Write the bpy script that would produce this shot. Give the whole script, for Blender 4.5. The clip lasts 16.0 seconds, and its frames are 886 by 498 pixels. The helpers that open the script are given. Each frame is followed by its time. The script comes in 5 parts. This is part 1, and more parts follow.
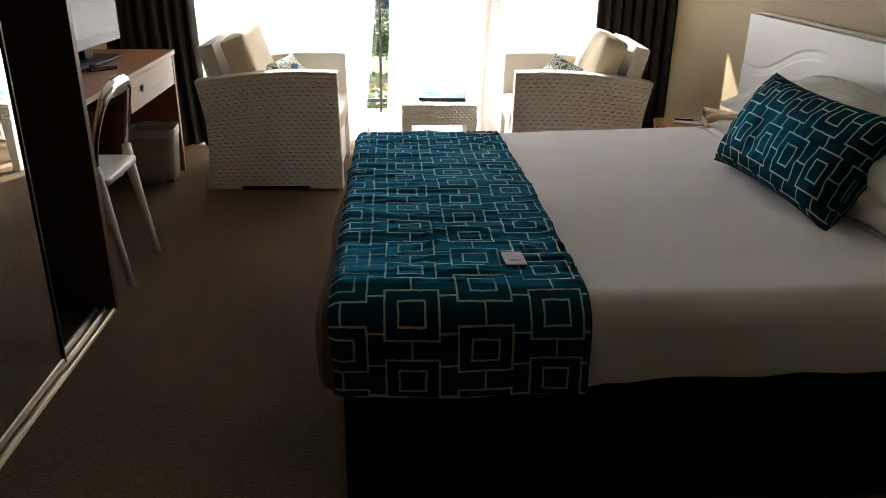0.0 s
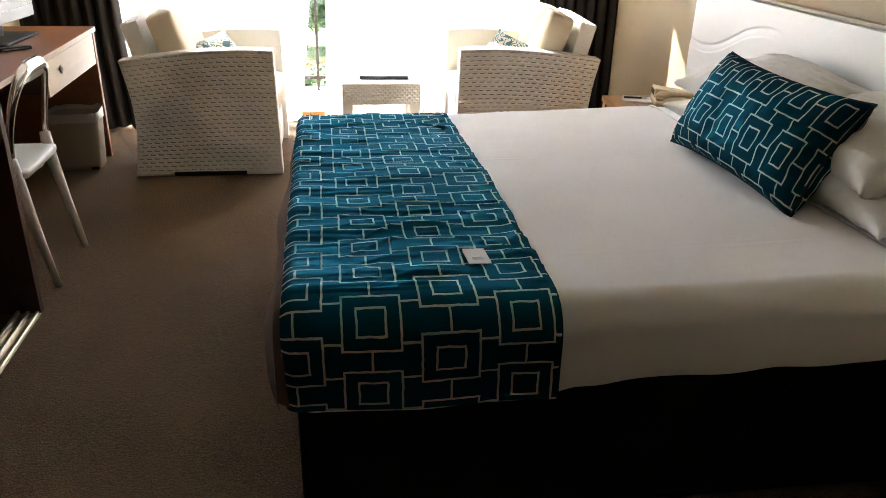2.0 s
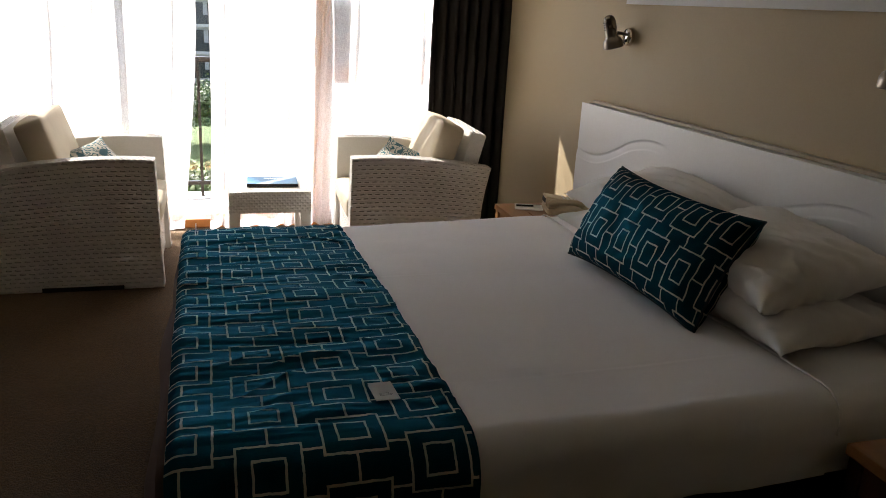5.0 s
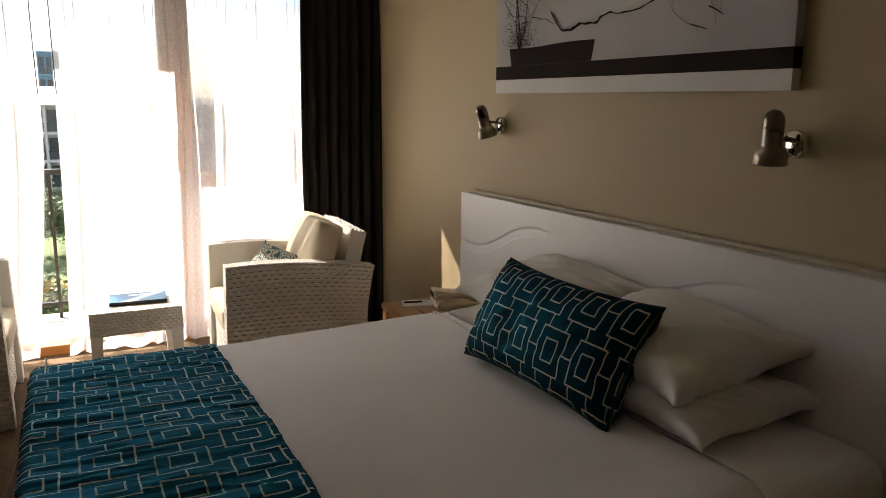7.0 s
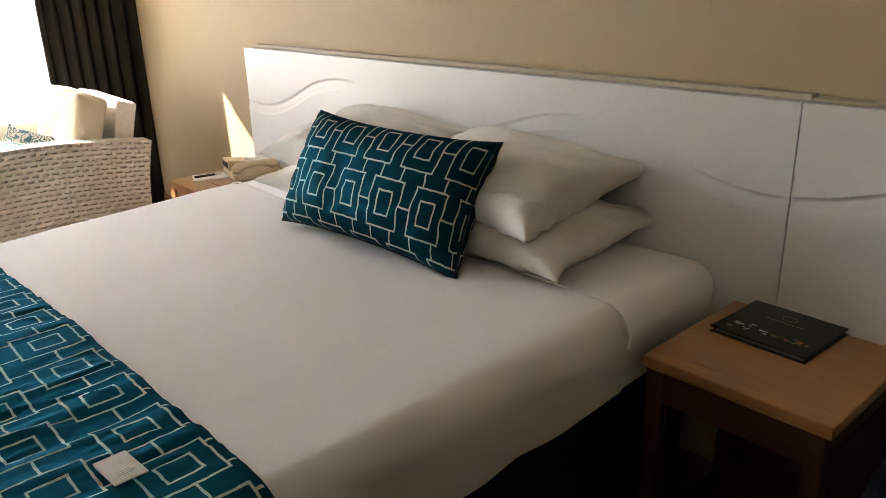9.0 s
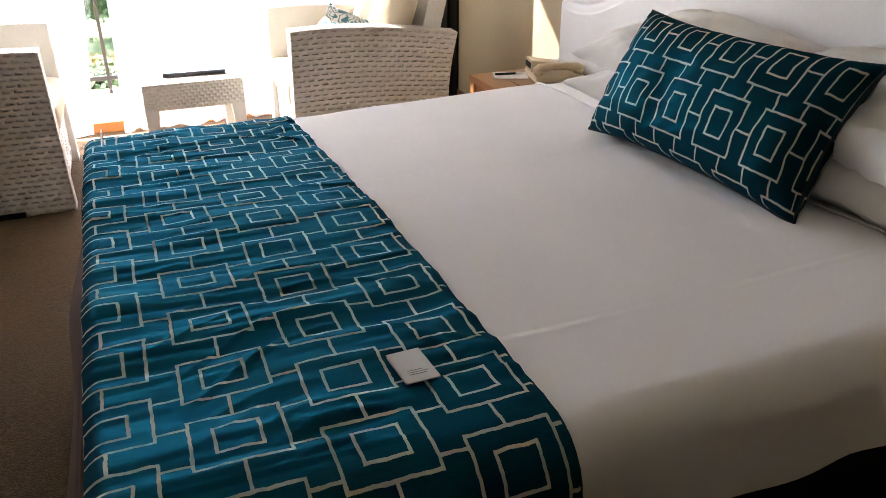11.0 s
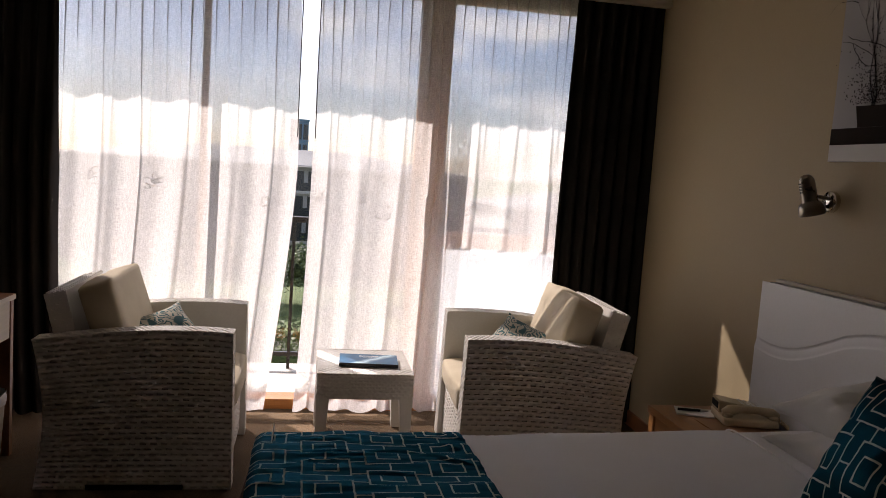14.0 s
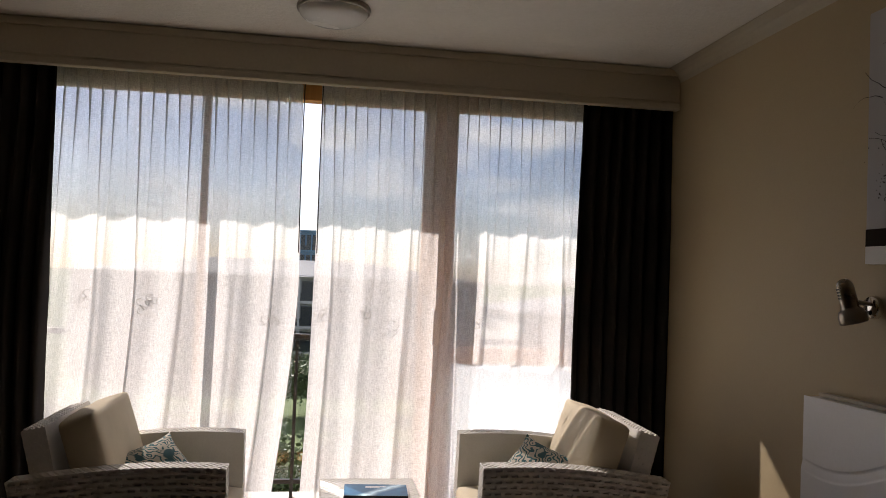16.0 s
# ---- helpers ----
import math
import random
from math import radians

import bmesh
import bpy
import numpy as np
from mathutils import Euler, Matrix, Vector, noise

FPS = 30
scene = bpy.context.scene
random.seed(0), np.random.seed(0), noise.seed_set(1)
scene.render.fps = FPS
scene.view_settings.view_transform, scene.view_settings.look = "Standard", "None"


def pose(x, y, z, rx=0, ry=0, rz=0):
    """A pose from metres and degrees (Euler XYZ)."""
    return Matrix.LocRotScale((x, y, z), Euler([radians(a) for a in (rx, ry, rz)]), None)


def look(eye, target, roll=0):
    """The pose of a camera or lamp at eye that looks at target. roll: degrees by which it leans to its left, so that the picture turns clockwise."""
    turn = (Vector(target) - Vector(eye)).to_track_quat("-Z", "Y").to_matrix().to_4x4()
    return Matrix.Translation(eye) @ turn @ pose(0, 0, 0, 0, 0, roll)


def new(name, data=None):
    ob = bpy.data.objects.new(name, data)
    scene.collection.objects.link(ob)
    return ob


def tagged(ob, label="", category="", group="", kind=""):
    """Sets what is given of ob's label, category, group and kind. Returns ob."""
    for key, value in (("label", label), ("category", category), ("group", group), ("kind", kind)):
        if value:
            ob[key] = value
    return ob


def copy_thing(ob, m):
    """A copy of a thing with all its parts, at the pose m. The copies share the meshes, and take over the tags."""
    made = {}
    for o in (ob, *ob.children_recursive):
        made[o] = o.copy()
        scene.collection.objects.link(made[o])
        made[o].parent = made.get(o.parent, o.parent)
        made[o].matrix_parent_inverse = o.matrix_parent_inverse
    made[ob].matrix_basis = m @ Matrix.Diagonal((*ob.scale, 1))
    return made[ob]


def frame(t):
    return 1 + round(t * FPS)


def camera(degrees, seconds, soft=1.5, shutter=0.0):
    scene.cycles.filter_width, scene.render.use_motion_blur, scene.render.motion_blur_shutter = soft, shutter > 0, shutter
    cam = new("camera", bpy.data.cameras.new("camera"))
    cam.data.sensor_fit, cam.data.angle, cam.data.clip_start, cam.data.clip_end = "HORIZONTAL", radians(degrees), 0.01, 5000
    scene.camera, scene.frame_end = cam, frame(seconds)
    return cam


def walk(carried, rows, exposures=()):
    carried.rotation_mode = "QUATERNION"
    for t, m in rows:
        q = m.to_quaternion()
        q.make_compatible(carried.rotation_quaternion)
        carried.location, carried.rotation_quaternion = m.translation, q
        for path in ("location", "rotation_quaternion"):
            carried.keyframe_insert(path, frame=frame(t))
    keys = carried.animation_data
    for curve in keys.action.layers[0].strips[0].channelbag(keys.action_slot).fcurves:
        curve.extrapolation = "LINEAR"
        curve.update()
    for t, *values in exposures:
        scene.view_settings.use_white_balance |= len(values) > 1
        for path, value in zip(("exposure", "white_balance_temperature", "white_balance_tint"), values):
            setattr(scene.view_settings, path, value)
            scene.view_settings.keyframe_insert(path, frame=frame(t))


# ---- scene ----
cam = camera(58.8, 16.0, 0.8)
PATH = [
    (0, (0.335, 0.6, 1.51), (0.436, 2.444, 0.741), 0.8),
    (0.5, (0.309, 0.603, 1.508), (0.397, 2.443, 0.728), 1.0),
    (1, (0.315, 0.647, 1.504), (0.436, 2.468, 0.686), 1.4),
    (1.5, (0.31, 0.703, 1.51), (0.5, 2.515, 0.684), 1.8),
    (2, (0.293, 0.761, 1.514), (0.55, 2.563, 0.685), 1.4),
    (2.5, (0.266, 0.826, 1.517), (0.617, 2.62, 0.704), 1.7),
    (3, (0.227, 0.84, 1.529), (0.615, 2.653, 0.778), 1.7),
    (3.2, (0.227, 0.853, 1.545), (0.63, 2.662, 0.794), 1.8),
    (5.3, (0.277, 0.91, 1.556), (0.86, 2.735, 0.984), 2.7),
    (5.5, (0.263, 0.917, 1.57), (0.88, 2.735, 1.008), 2.4),
    (6, (0.296, 0.98, 1.544), (1.012, 2.772, 1.018), 2.6),
    (6.5, (0.323, 1.061, 1.561), (1.069, 2.867, 1.134), 1.9),
    (7, (0.333, 1.094, 1.569), (1.164, 2.874, 1.193), 0.1),
    (7.5, (0.327, 1.167, 1.576), (1.401, 2.811, 1.198), -1.1),
    (8, (0.328, 1.249, 1.544), (1.61, 2.724, 1.117), -1.0),
    (8.5, (0.319, 1.299, 1.514), (1.624, 2.739, 1.043), -1.5),
    (9, (0.3, 1.34, 1.463), (1.551, 2.736, 0.766), -1.7),
    (9.5, (0.28, 1.4, 1.403), (1.4245, 2.7875, 0.532), -1.85),
    (10, (0.315, 1.442, 1.4), (1.198, 3.003, 0.52), -5.2),
    (10.2, (0.328, 1.473, 1.386), (1.107, 3.084, 0.494), -5.0),
    (12.3, (0.233, 1.606, 1.379), (0.794, 3.344, 0.564), 4.4),
    (12.5, (0.246, 1.592, 1.395), (0.742, 3.396, 0.689), 4.0),
    (13, (0.18, 1.617, 1.442), (0.6, 3.536, 1.063), 4.0),
    (13.5, (0.184, 1.654, 1.448), (0.535, 3.605, 1.186), 3.6),
    (14, (0.259, 1.741, 1.458), (0.596, 3.702, 1.261), 3.9),
    (14.5, (0.287, 1.805, 1.485), (0.554, 3.784, 1.364), 4.4),
    (15, (0.287, 1.872, 1.493), (0.55, 3.855, 1.496), 3.7),
    (15.5, (0.294, 1.936, 1.496), (0.579, 3.915, 1.538), 2.4),
    (16, (0.299, 1.962, 1.492), (0.6, 3.938, 1.562), 2.2),
]
walk(cam, [(t, look(eye, target, roll)) for t, eye, target, roll in PATH], exposures=[(0.0,4.05,6900,10),(1.0,4.05,6900,10),(1.5,4.95,6800,10),(2.0,5.05,6800,10),(2.5,4.75,6800,10),(3.0,4.5,6800,12),(5.5,3.35,7050,14),(6.5,3.4,7450,16),(7.0,3.35,7700,14),(7.5,3.4,7600,14),(8.0,4.4,7200,12),(8.5,4.75,7150,12),(9.0,5.1,7150,12),(9.5,5.5,6900,12),(10.0,5.4,6550,14),(10.2,5.2,6550,14),(12.3,4.75,6900,18),(12.5,4.55,6950,20),(13.0,2.9,7500,26),(14.0,2.1,7300,22),(16.0,2.02,7250,18)])

# ---- world, sun and sky ----
world = bpy.data.worlds.new("sky")
scene.world = world
world.use_nodes = True
wn, wl = world.node_tree.nodes, world.node_tree.links
wn.clear()
SUN = Vector((0.57, -1.0, -0.84)).normalized()
w_out = wn.new("ShaderNodeOutputWorld")
w_sky = wn.new("ShaderNodeTexSky")
w_sky.sky_type, w_sky.sun_disc = "NISHITA", False
w_sky.sun_elevation = math.asin(-SUN.z)
w_sky.sun_rotation = math.atan2(-SUN.x, -SUN.y)
w_bg = wn.new("ShaderNodeBackground")
w_bg.inputs["Strength"].default_value = 0.047
w_cloud = wn.new("ShaderNodeBackground")
w_cloud.inputs["Color"].default_value = (0.90, 0.94, 1.0, 1)
w_cloud.inputs["Strength"].default_value = 0.56
w_co = wn.new("ShaderNodeTexCoord")
w_map = wn.new("ShaderNodeMapping")
w_map.inputs["Scale"].default_value = (1.6, 1.6, 5.0)
w_noise = wn.new("ShaderNodeTexNoise")
w_noise.inputs["Scale"].default_value = 2.6
w_noise.inputs["Detail"].default_value = 8
w_noise.inputs["Roughness"].default_value = 0.58
w_ramp = wn.new("ShaderNodeValToRGB")
w_ramp.color_ramp.elements[0].position, w_ramp.color_ramp.elements[1].position = 0.47, 0.66
w_mix = wn.new("ShaderNodeMixShader")
wl.new(w_co.outputs["Generated"], w_map.inputs["Vector"])
wl.new(w_map.outputs["Vector"], w_noise.inputs["Vector"])
wl.new(w_noise.outputs["Fac"], w_ramp.inputs["Fac"])
w_tint = wn.new("ShaderNodeMix")
w_tint.data_type, w_tint.blend_type = "RGBA", "MULTIPLY"
w_tint.inputs[0].default_value = 1.0
w_tint.inputs[7].default_value = (0.82, 0.92, 1.2, 1)
wl.new(w_sky.outputs["Color"], w_tint.inputs[6])
wl.new(w_tint.outputs[2], w_bg.inputs["Color"])
wl.new(w_ramp.outputs["Color"], w_mix.inputs["Fac"])
wl.new(w_bg.outputs["Background"], w_mix.inputs[1])
wl.new(w_cloud.outputs["Background"], w_mix.inputs[2])
wl.new(w_mix.outputs["Shader"], w_out.inputs["Surface"])

sun_data = bpy.data.lights.new("sun", "SUN")
sun_data.energy, sun_data.angle, sun_data.color = 2.7, radians(0.53), (1.0, 0.98, 0.955)
sun = new("sun", sun_data)
sun.matrix_world = look((0, 0, 0), SUN)


# ---- materials ----
class Nodes:
    """A thin shorthand for building node trees."""

    def __init__(self, name):
        self.mat = bpy.data.materials.new(name)
        self.mat.use_nodes = True
        self.n, self.l = self.mat.node_tree.nodes, self.mat.node_tree.links
        self.n.clear()
        self.out = self.n.new("ShaderNodeOutputMaterial")

    def put(self, socket, value):
        if isinstance(value, bpy.types.NodeSocket):
            self.l.new(value, socket)
        elif isinstance(value, tuple) and len(value) == 3 and socket.type == "RGBA":
            socket.default_value = (*value, 1)
        else:
            socket.default_value = value

    def math(self, op, a, b=0.0, clamp=False):
        m = self.n.new("ShaderNodeMath")
        m.operation, m.use_clamp = op, clamp
        self.put(m.inputs[0], a)
        self.put(m.inputs[1], b)
        return m.outputs[0]

    def coord(self, kind="Object", scale=(1, 1, 1)):
        c = self.n.new("ShaderNodeTexCoord")
        m = self.n.new("ShaderNodeMapping")
        m.inputs["Scale"].default_value = scale
        self.l.new(c.outputs[kind], m.inputs["Vector"])
        return m.outputs["Vector"]

    def noise(self, vec, scale, detail=4.0, rough=0.55):
        t = self.n.new("ShaderNodeTexNoise")
        self.put(t.inputs["Vector"], vec)
        t.inputs["Scale"].default_value, t.inputs["Detail"].default_value, t.inputs["Roughness"].default_value = scale, detail, rough
        return t.outputs["Fac"]

    def span(self, fac, lo, hi, to_lo=0.0, to_hi=1.0):
        r = self.n.new("ShaderNodeMapRange")
        for i, v in enumerate((fac, lo, hi, to_lo, to_hi)):
            self.put(r.inputs[i], v)
        return r.outputs[0]

    def mix(self, fac, a, b):
        m = self.n.new("ShaderNodeMix")
        m.data_type = "RGBA"
        self.put(m.inputs[0], fac)
        self.put(m.inputs[6], a)
        self.put(m.inputs[7], b)
        return m.outputs[2]

    def bump(self, height, strength, distance=0.002, normal=None):
        b = self.n.new("ShaderNodeBump")
        b.inputs["Strength"].default_value, b.inputs["Distance"].default_value = strength, distance
        self.put(b.inputs["Height"], height)
        if normal is not None:
            self.put(b.inputs["Normal"], normal)
        return b.outputs["Normal"]

    def surface(self, color, rough=0.5, metal=0.0, normal=None, **more):
        p = self.n.new("ShaderNodeBsdfPrincipled")
        self.put(p.inputs["Base Color"], color)
        self.put(p.inputs["Roughness"], rough)
        self.put(p.inputs["Metallic"], metal)
        if normal is not None:
            self.put(p.inputs["Normal"], normal)
        for key, value in more.items():
            self.put(p.inputs[key.replace("_", " ")], value)
        self.l.new(p.outputs[0], self.out.inputs["Surface"])
        return self.mat


def coated(name, c1, c2, big=3.0, fine=60.0, rough=0.5, vary=0.1, bump=0.15, dist=0.001, metal=0.0, stretch=(1, 1, 1), **more):
    """A surface with variation at two scales, in colour, gloss and relief."""
    k = Nodes(name)
    vec = k.coord("Object", stretch)
    a, b = k.noise(vec, big, 3), k.noise(vec, fine, 5, 0.6)
    both = k.math("ADD", k.math("MULTIPLY", a, 0.6), k.math("MULTIPLY", b, 0.4))
    color = k.mix(k.span(both, 0.35, 0.65), c1, c2)
    return k.surface(color, k.span(a, 0.3, 0.7, rough - vary / 2, rough + vary / 2), metal, k.bump(b, bump, dist), **more)


def wood(name, c1, c2, axis=0, rough=0.4, coat=0.15):
    """Veneer with grain running along one axis."""
    k = Nodes(name)
    s = [14.0, 14.0, 14.0]
    s[axis] = 0.9
    vec = k.coord("Object", tuple(s))
    g = k.noise(vec, 2.2, 6, 0.65)
    f = k.noise(k.coord("Object", tuple(v * 5 for v in s)), 3.0, 3)
    both = k.math("ADD", k.math("MULTIPLY", g, 0.7), k.math("MULTIPLY", f, 0.3))
    return k.surface(k.mix(k.span(both, 0.36, 0.64), c1, c2), k.span(g, 0.3, 0.7, rough - 0.06, rough + 0.08), 0.0, k.bump(f, 0.12, 0.0006), Coat_Weight=coat, Coat_Roughness=0.3)


def cloth(name, c1, c2, weave=900.0, rough=0.9, sheen=0.2, big=4.0, bump=0.25):
    k = Nodes(name)
    vec = k.coord("Object")
    a, b = k.noise(vec, big, 4), k.noise(vec, weave, 2)
    both = k.math("ADD", k.math("MULTIPLY", a, 0.65), k.math("MULTIPLY", b, 0.35))
    return k.surface(k.mix(k.span(both, 0.35, 0.65), c1, c2), rough, 0.0, k.bump(k.math("ADD", k.math("MULTIPLY", b, 0.4), k.math("MULTIPLY", k.noise(vec, 22.0, 4), 0.6)), bump, 0.003), Sheen_Weight=sheen)


def squares(name, base1, base2, line, cw, rh, ow, oh, iw, ih, t, shift=(0.0, 0.0), satin=(0.0, 0.2, 0.3)):
    """Printed furnishing fabric: staggered columns of nested squares joined by short bars."""
    k = Nodes(name)
    c = k.n.new("ShaderNodeTexCoord")
    sep = k.n.new("ShaderNodeSeparateXYZ")
    k.l.new(c.outputs["UV"], sep.inputs[0])
    wob = k.math("MULTIPLY", k.math("SUBTRACT", k.noise(k.coord("UV"), 40.0, 2), 0.5), 0.006)
    u = k.math("DIVIDE", k.math("ADD", k.math("ADD", sep.outputs["X"], shift[0]), wob), cw)
    v = k.math("DIVIDE", k.math("ADD", k.math("ADD", sep.outputs["Y"], shift[1]), wob), rh)
    col = k.math("FLOOR", u)
    a = k.math("ABSOLUTE", k.math("MULTIPLY", k.math("SUBTRACT", k.math("SUBTRACT", u, col), 0.5), cw))
    odd = k.math("MULTIPLY", k.math("FLOORED_MODULO", col, 2.0), 0.5)
    w = k.math("ADD", v, odd)
    b = k.math("ABSOLUTE", k.math("MULTIPLY", k.math("SUBTRACT", k.math("SUBTRACT", w, k.math("FLOOR", w)), 0.5), rh))

    def ring(rw, rhh):
        d = k.math("MAXIMUM", k.math("SUBTRACT", a, rw), k.math("SUBTRACT", b, rhh))
        return k.math("LESS_THAN", k.math("ABSOLUTE", d), t)

    up = k.math("MULTIPLY", k.math("LESS_THAN", a, t), k.math("GREATER_THAN", b, oh))
    side = k.math("MULTIPLY", k.math("GREATER_THAN", a, ow), k.math("LESS_THAN", k.math("ABSOLUTE", k.math("SUBTRACT", b, rh / 4)), t))
    mask = k.math("MAXIMUM", k.math("MAXIMUM", ring(ow, oh), ring(iw, ih)), k.math("MAXIMUM", up, side))
    slub = k.noise(k.coord("UV", (6.0, 160.0, 1.0)), 6.0, 4, 0.7)
    fleck = k.noise(k.coord("UV"), 500.0, 2)
    base = k.mix(k.span(k.math("ADD", k.math("MULTIPLY", slub, 0.7), k.math("MULTIPLY", fleck, 0.3)), 0.35, 0.68), base1, base2)
    thread = k.mix(fleck, tuple(x * 0.8 for x in line), line)
    relief = k.math("ADD", k.math("ADD", k.math("MULTIPLY", fleck, 0.3), k.math("MULTIPLY", slub, 0.5)), k.math("MULTIPLY", mask, 0.6))
    normal = k.bump(relief, 0.5, 0.0015)
    k.surface(k.mix(mask, base, thread), 0.85, 0.0, normal, Specular_IOR_Level=0.03)
    # the satin ground shines in its own colour, the printed thread stays matt
    body = k.out.inputs["Surface"].links[0].from_socket
    shine, both = k.n.new("ShaderNodeBsdfGlossy"), k.n.new("ShaderNodeMixShader")
    k.put(shine.inputs["Color"], satin)
    shine.inputs["Roughness"].default_value = 0.46
    k.l.new(normal, shine.inputs["Normal"])
    k.put(both.inputs[0], k.math("MULTIPLY", k.math("SUBTRACT", 1.0, mask), k.span(slub, 0.3, 0.7, 0.3, 0.5)))
    k.l.new(body, both.inputs[1])
    k.l.new(shine.outputs[0], both.inputs[2])
    k.l.new(both.outputs[0], k.out.inputs["Surface"])
    return k.mat


def leafy(name):
    """Pale cushion cover with curling teal and grey leaf print."""
    k = Nodes(name)
    vec = k.coord("UV")
    w = k.n.new("ShaderNodeTexWave")
    w.wave_type, w.rings_direction = "RINGS", "Z"
    k.put(w.inputs["Vector"], vec)
    w.inputs["Scale"].default_value, w.inputs["Distortion"].default_value = 13.0, 16.0
    w.inputs["Detail"].default_value, w.inputs["Detail Scale"].default_value = 1.0, 1.4
    f = w.outputs["Fac"]
    patch = k.noise(vec, 9.0, 1)
    teal = k.mix(patch, (0.01, 0.12, 0.14), (0.03, 0.08, 0.09))
    return k.surface(k.mix(k.math("MAXIMUM", k.span(f, 0.58, 0.70), k.span(patch, 0.61, 0.64)), (0.47, 0.45, 0.37), teal), 0.85, 0.0, k.bump(k.noise(vec, 600.0, 2), 0.2, 0.001))


def sheer(name, clear, color):
    """Thin linen voile that lets some light straight through and scatters the rest."""
    k = Nodes(name)
    vec = k.coord("Object", (1.0, 1.0, 0.35))
    slub = k.noise(k.coord("Object", (1.0, 1.0, 0.12)), 260.0, 3, 0.7)
    cross = k.noise(k.coord("Object", (0.12, 1.0, 1.0)), 260.0, 3, 0.7)
    cloud = k.noise(vec, 5.0, 3)
    wv = k.math("ADD", k.math("ADD", k.math("MULTIPLY", slub, 0.4), k.math("MULTIPLY", cross, 0.4)), k.math("MULTIPLY", cloud, 0.2))
    d, t, mx, m2, tr = (k.n.new(s) for s in ("ShaderNodeBsdfDiffuse", "ShaderNodeBsdfTranslucent", "ShaderNodeMixShader", "ShaderNodeMixShader", "ShaderNodeBsdfTransparent"))
    tint = k.mix(k.span(wv, 0.35, 0.65), tuple(c * 0.9 for c in color), color)
    k.put(d.inputs["Color"], tint)
    k.put(t.inputs["Color"], tint)
    mx.inputs[0].default_value = 0.48
    k.l.new(d.outputs[0], mx.inputs[1])
    k.l.new(t.outputs[0], mx.inputs[2])
    k.put(m2.inputs[0], k.span(wv, 0.36, 0.64, 1 - clear - 0.20, 1 - clear + 0.20))
    k.l.new(tr.outputs[0], m2.inputs[1])
    k.l.new(mx.outputs[0], m2.inputs[2])
    k.l.new(m2.outputs[0], k.out.inputs["Surface"])
    return k.mat


def pane(name, tint, gloss=0.06, frost=0.0):
    """Window glass: straight through with a weak mirror gloss, or frosted."""
    k = Nodes(name)
    tr, gl, mx = (k.n.new(s) for s in ("ShaderNodeBsdfTransparent", "ShaderNodeBsdfGlossy", "ShaderNodeMixShader"))
    k.put(tr.inputs["Color"], tint)
    gl.inputs["Roughness"].default_value = 0.02
    mx.inputs[0].default_value = gloss
    k.l.new(gl.outputs[0], mx.inputs[2])
    first = tr.outputs[0]
    if frost:
        tl, m2 = k.n.new("ShaderNodeBsdfTranslucent"), k.n.new("ShaderNodeMixShader")
        k.put(tl.inputs["Color"], (0.92, 0.95, 0.97))
        m2.inputs[0].default_value = frost
        k.l.new(tr.outputs[0], m2.inputs[1])
        k.l.new(tl.outputs[0], m2.inputs[2])
        first = m2.outputs[0]
    k.l.new(first, mx.inputs[1])
    k.l.new(mx.outputs[0], k.out.inputs["Surface"])
    return k.mat


def carpeting():
    k = Nodes("loop_pile_carpet")
    vec = k.coord("Object")
    tuft = k.n.new("ShaderNodeTexVoronoi")
    k.put(tuft.inputs["Vector"], vec)
    tuft.inputs["Scale"].default_value = 190.0
    big, mid = k.noise(vec, 1.6, 3), k.noise(vec, 70.0, 6, 0.8)
    fac = k.math("ADD", k.math("ADD", k.math("MULTIPLY", big, 0.35), k.math("MULTIPLY", mid, 0.6)), k.math("MULTIPLY", tuft.outputs["Distance"], 0.35))
    col = k.mix(k.span(fac, 0.46, 0.76), (0.045, 0.0272, 0.0133), (0.150, 0.093, 0.047))
    return k.surface(col, 0.95, 0.0, k.bump(k.math("SUBTRACT", 1.0, tuft.outputs["Distance"]), 0.7, 0.004, k.bump(mid, 0.4, 0.004)), Specular_IOR_Level=0.08, Sheen_Weight=0.09, Sheen_Roughness=0.5)


M_CARPET = carpeting()
M_WALL = coated("tan_wall_paint", (0.445, 0.35, 0.212), (0.485, 0.385, 0.238), 1.2, 160, 0.65, 0.1, 0.12, 0.0008)
M_CEIL = coated("stippled_ceiling_paint", (0.72, 0.685, 0.62), (0.80, 0.765, 0.70), 2.0, 45, 0.85, 0.05, 0.9, 0.006)
M_TRIM = coated("cream_gloss_paint", (0.43, 0.375, 0.28), (0.49, 0.43, 0.325), 1.5, 60, 0.4, 0.1, 0.06)
M_WHITE = coated("white_satin_lacquer", (0.74, 0.74, 0.73), (0.79, 0.79, 0.78), 1.3, 90, 0.32, 0.08, 0.04, 0.0005)
M_PINE = wood("orange_pine_door_frame", (0.54, 0.225, 0.06), (0.67, 0.31, 0.09), 2)
M_SILL = wood("varnished_pine_sill", (0.36, 0.13, 0.03), (0.46, 0.18, 0.045), 0)
M_SKIRT = wood("red_brown_skirting", (0.24, 0.085, 0.035), (0.32, 0.12, 0.05), 1)
M_BEECH = wood("honey_oak_veneer", (0.29, 0.125, 0.042), (0.43, 0.205, 0.075), 1, 0.32, 0.3)
# dark red-brown wood, deepened to hold the shade below the bedside top
M_REDWOOD_SHADED = wood("dark_red_wood_with_shade", (0.062, 0.021, 0.009), (0.10, 0.036, 0.015), 2, 0.4, 0.15)
M_DESK = wood("brown_desk_veneer", (0.23, 0.082, 0.028), (0.33, 0.128, 0.045), 1, 0.48, 0.0)
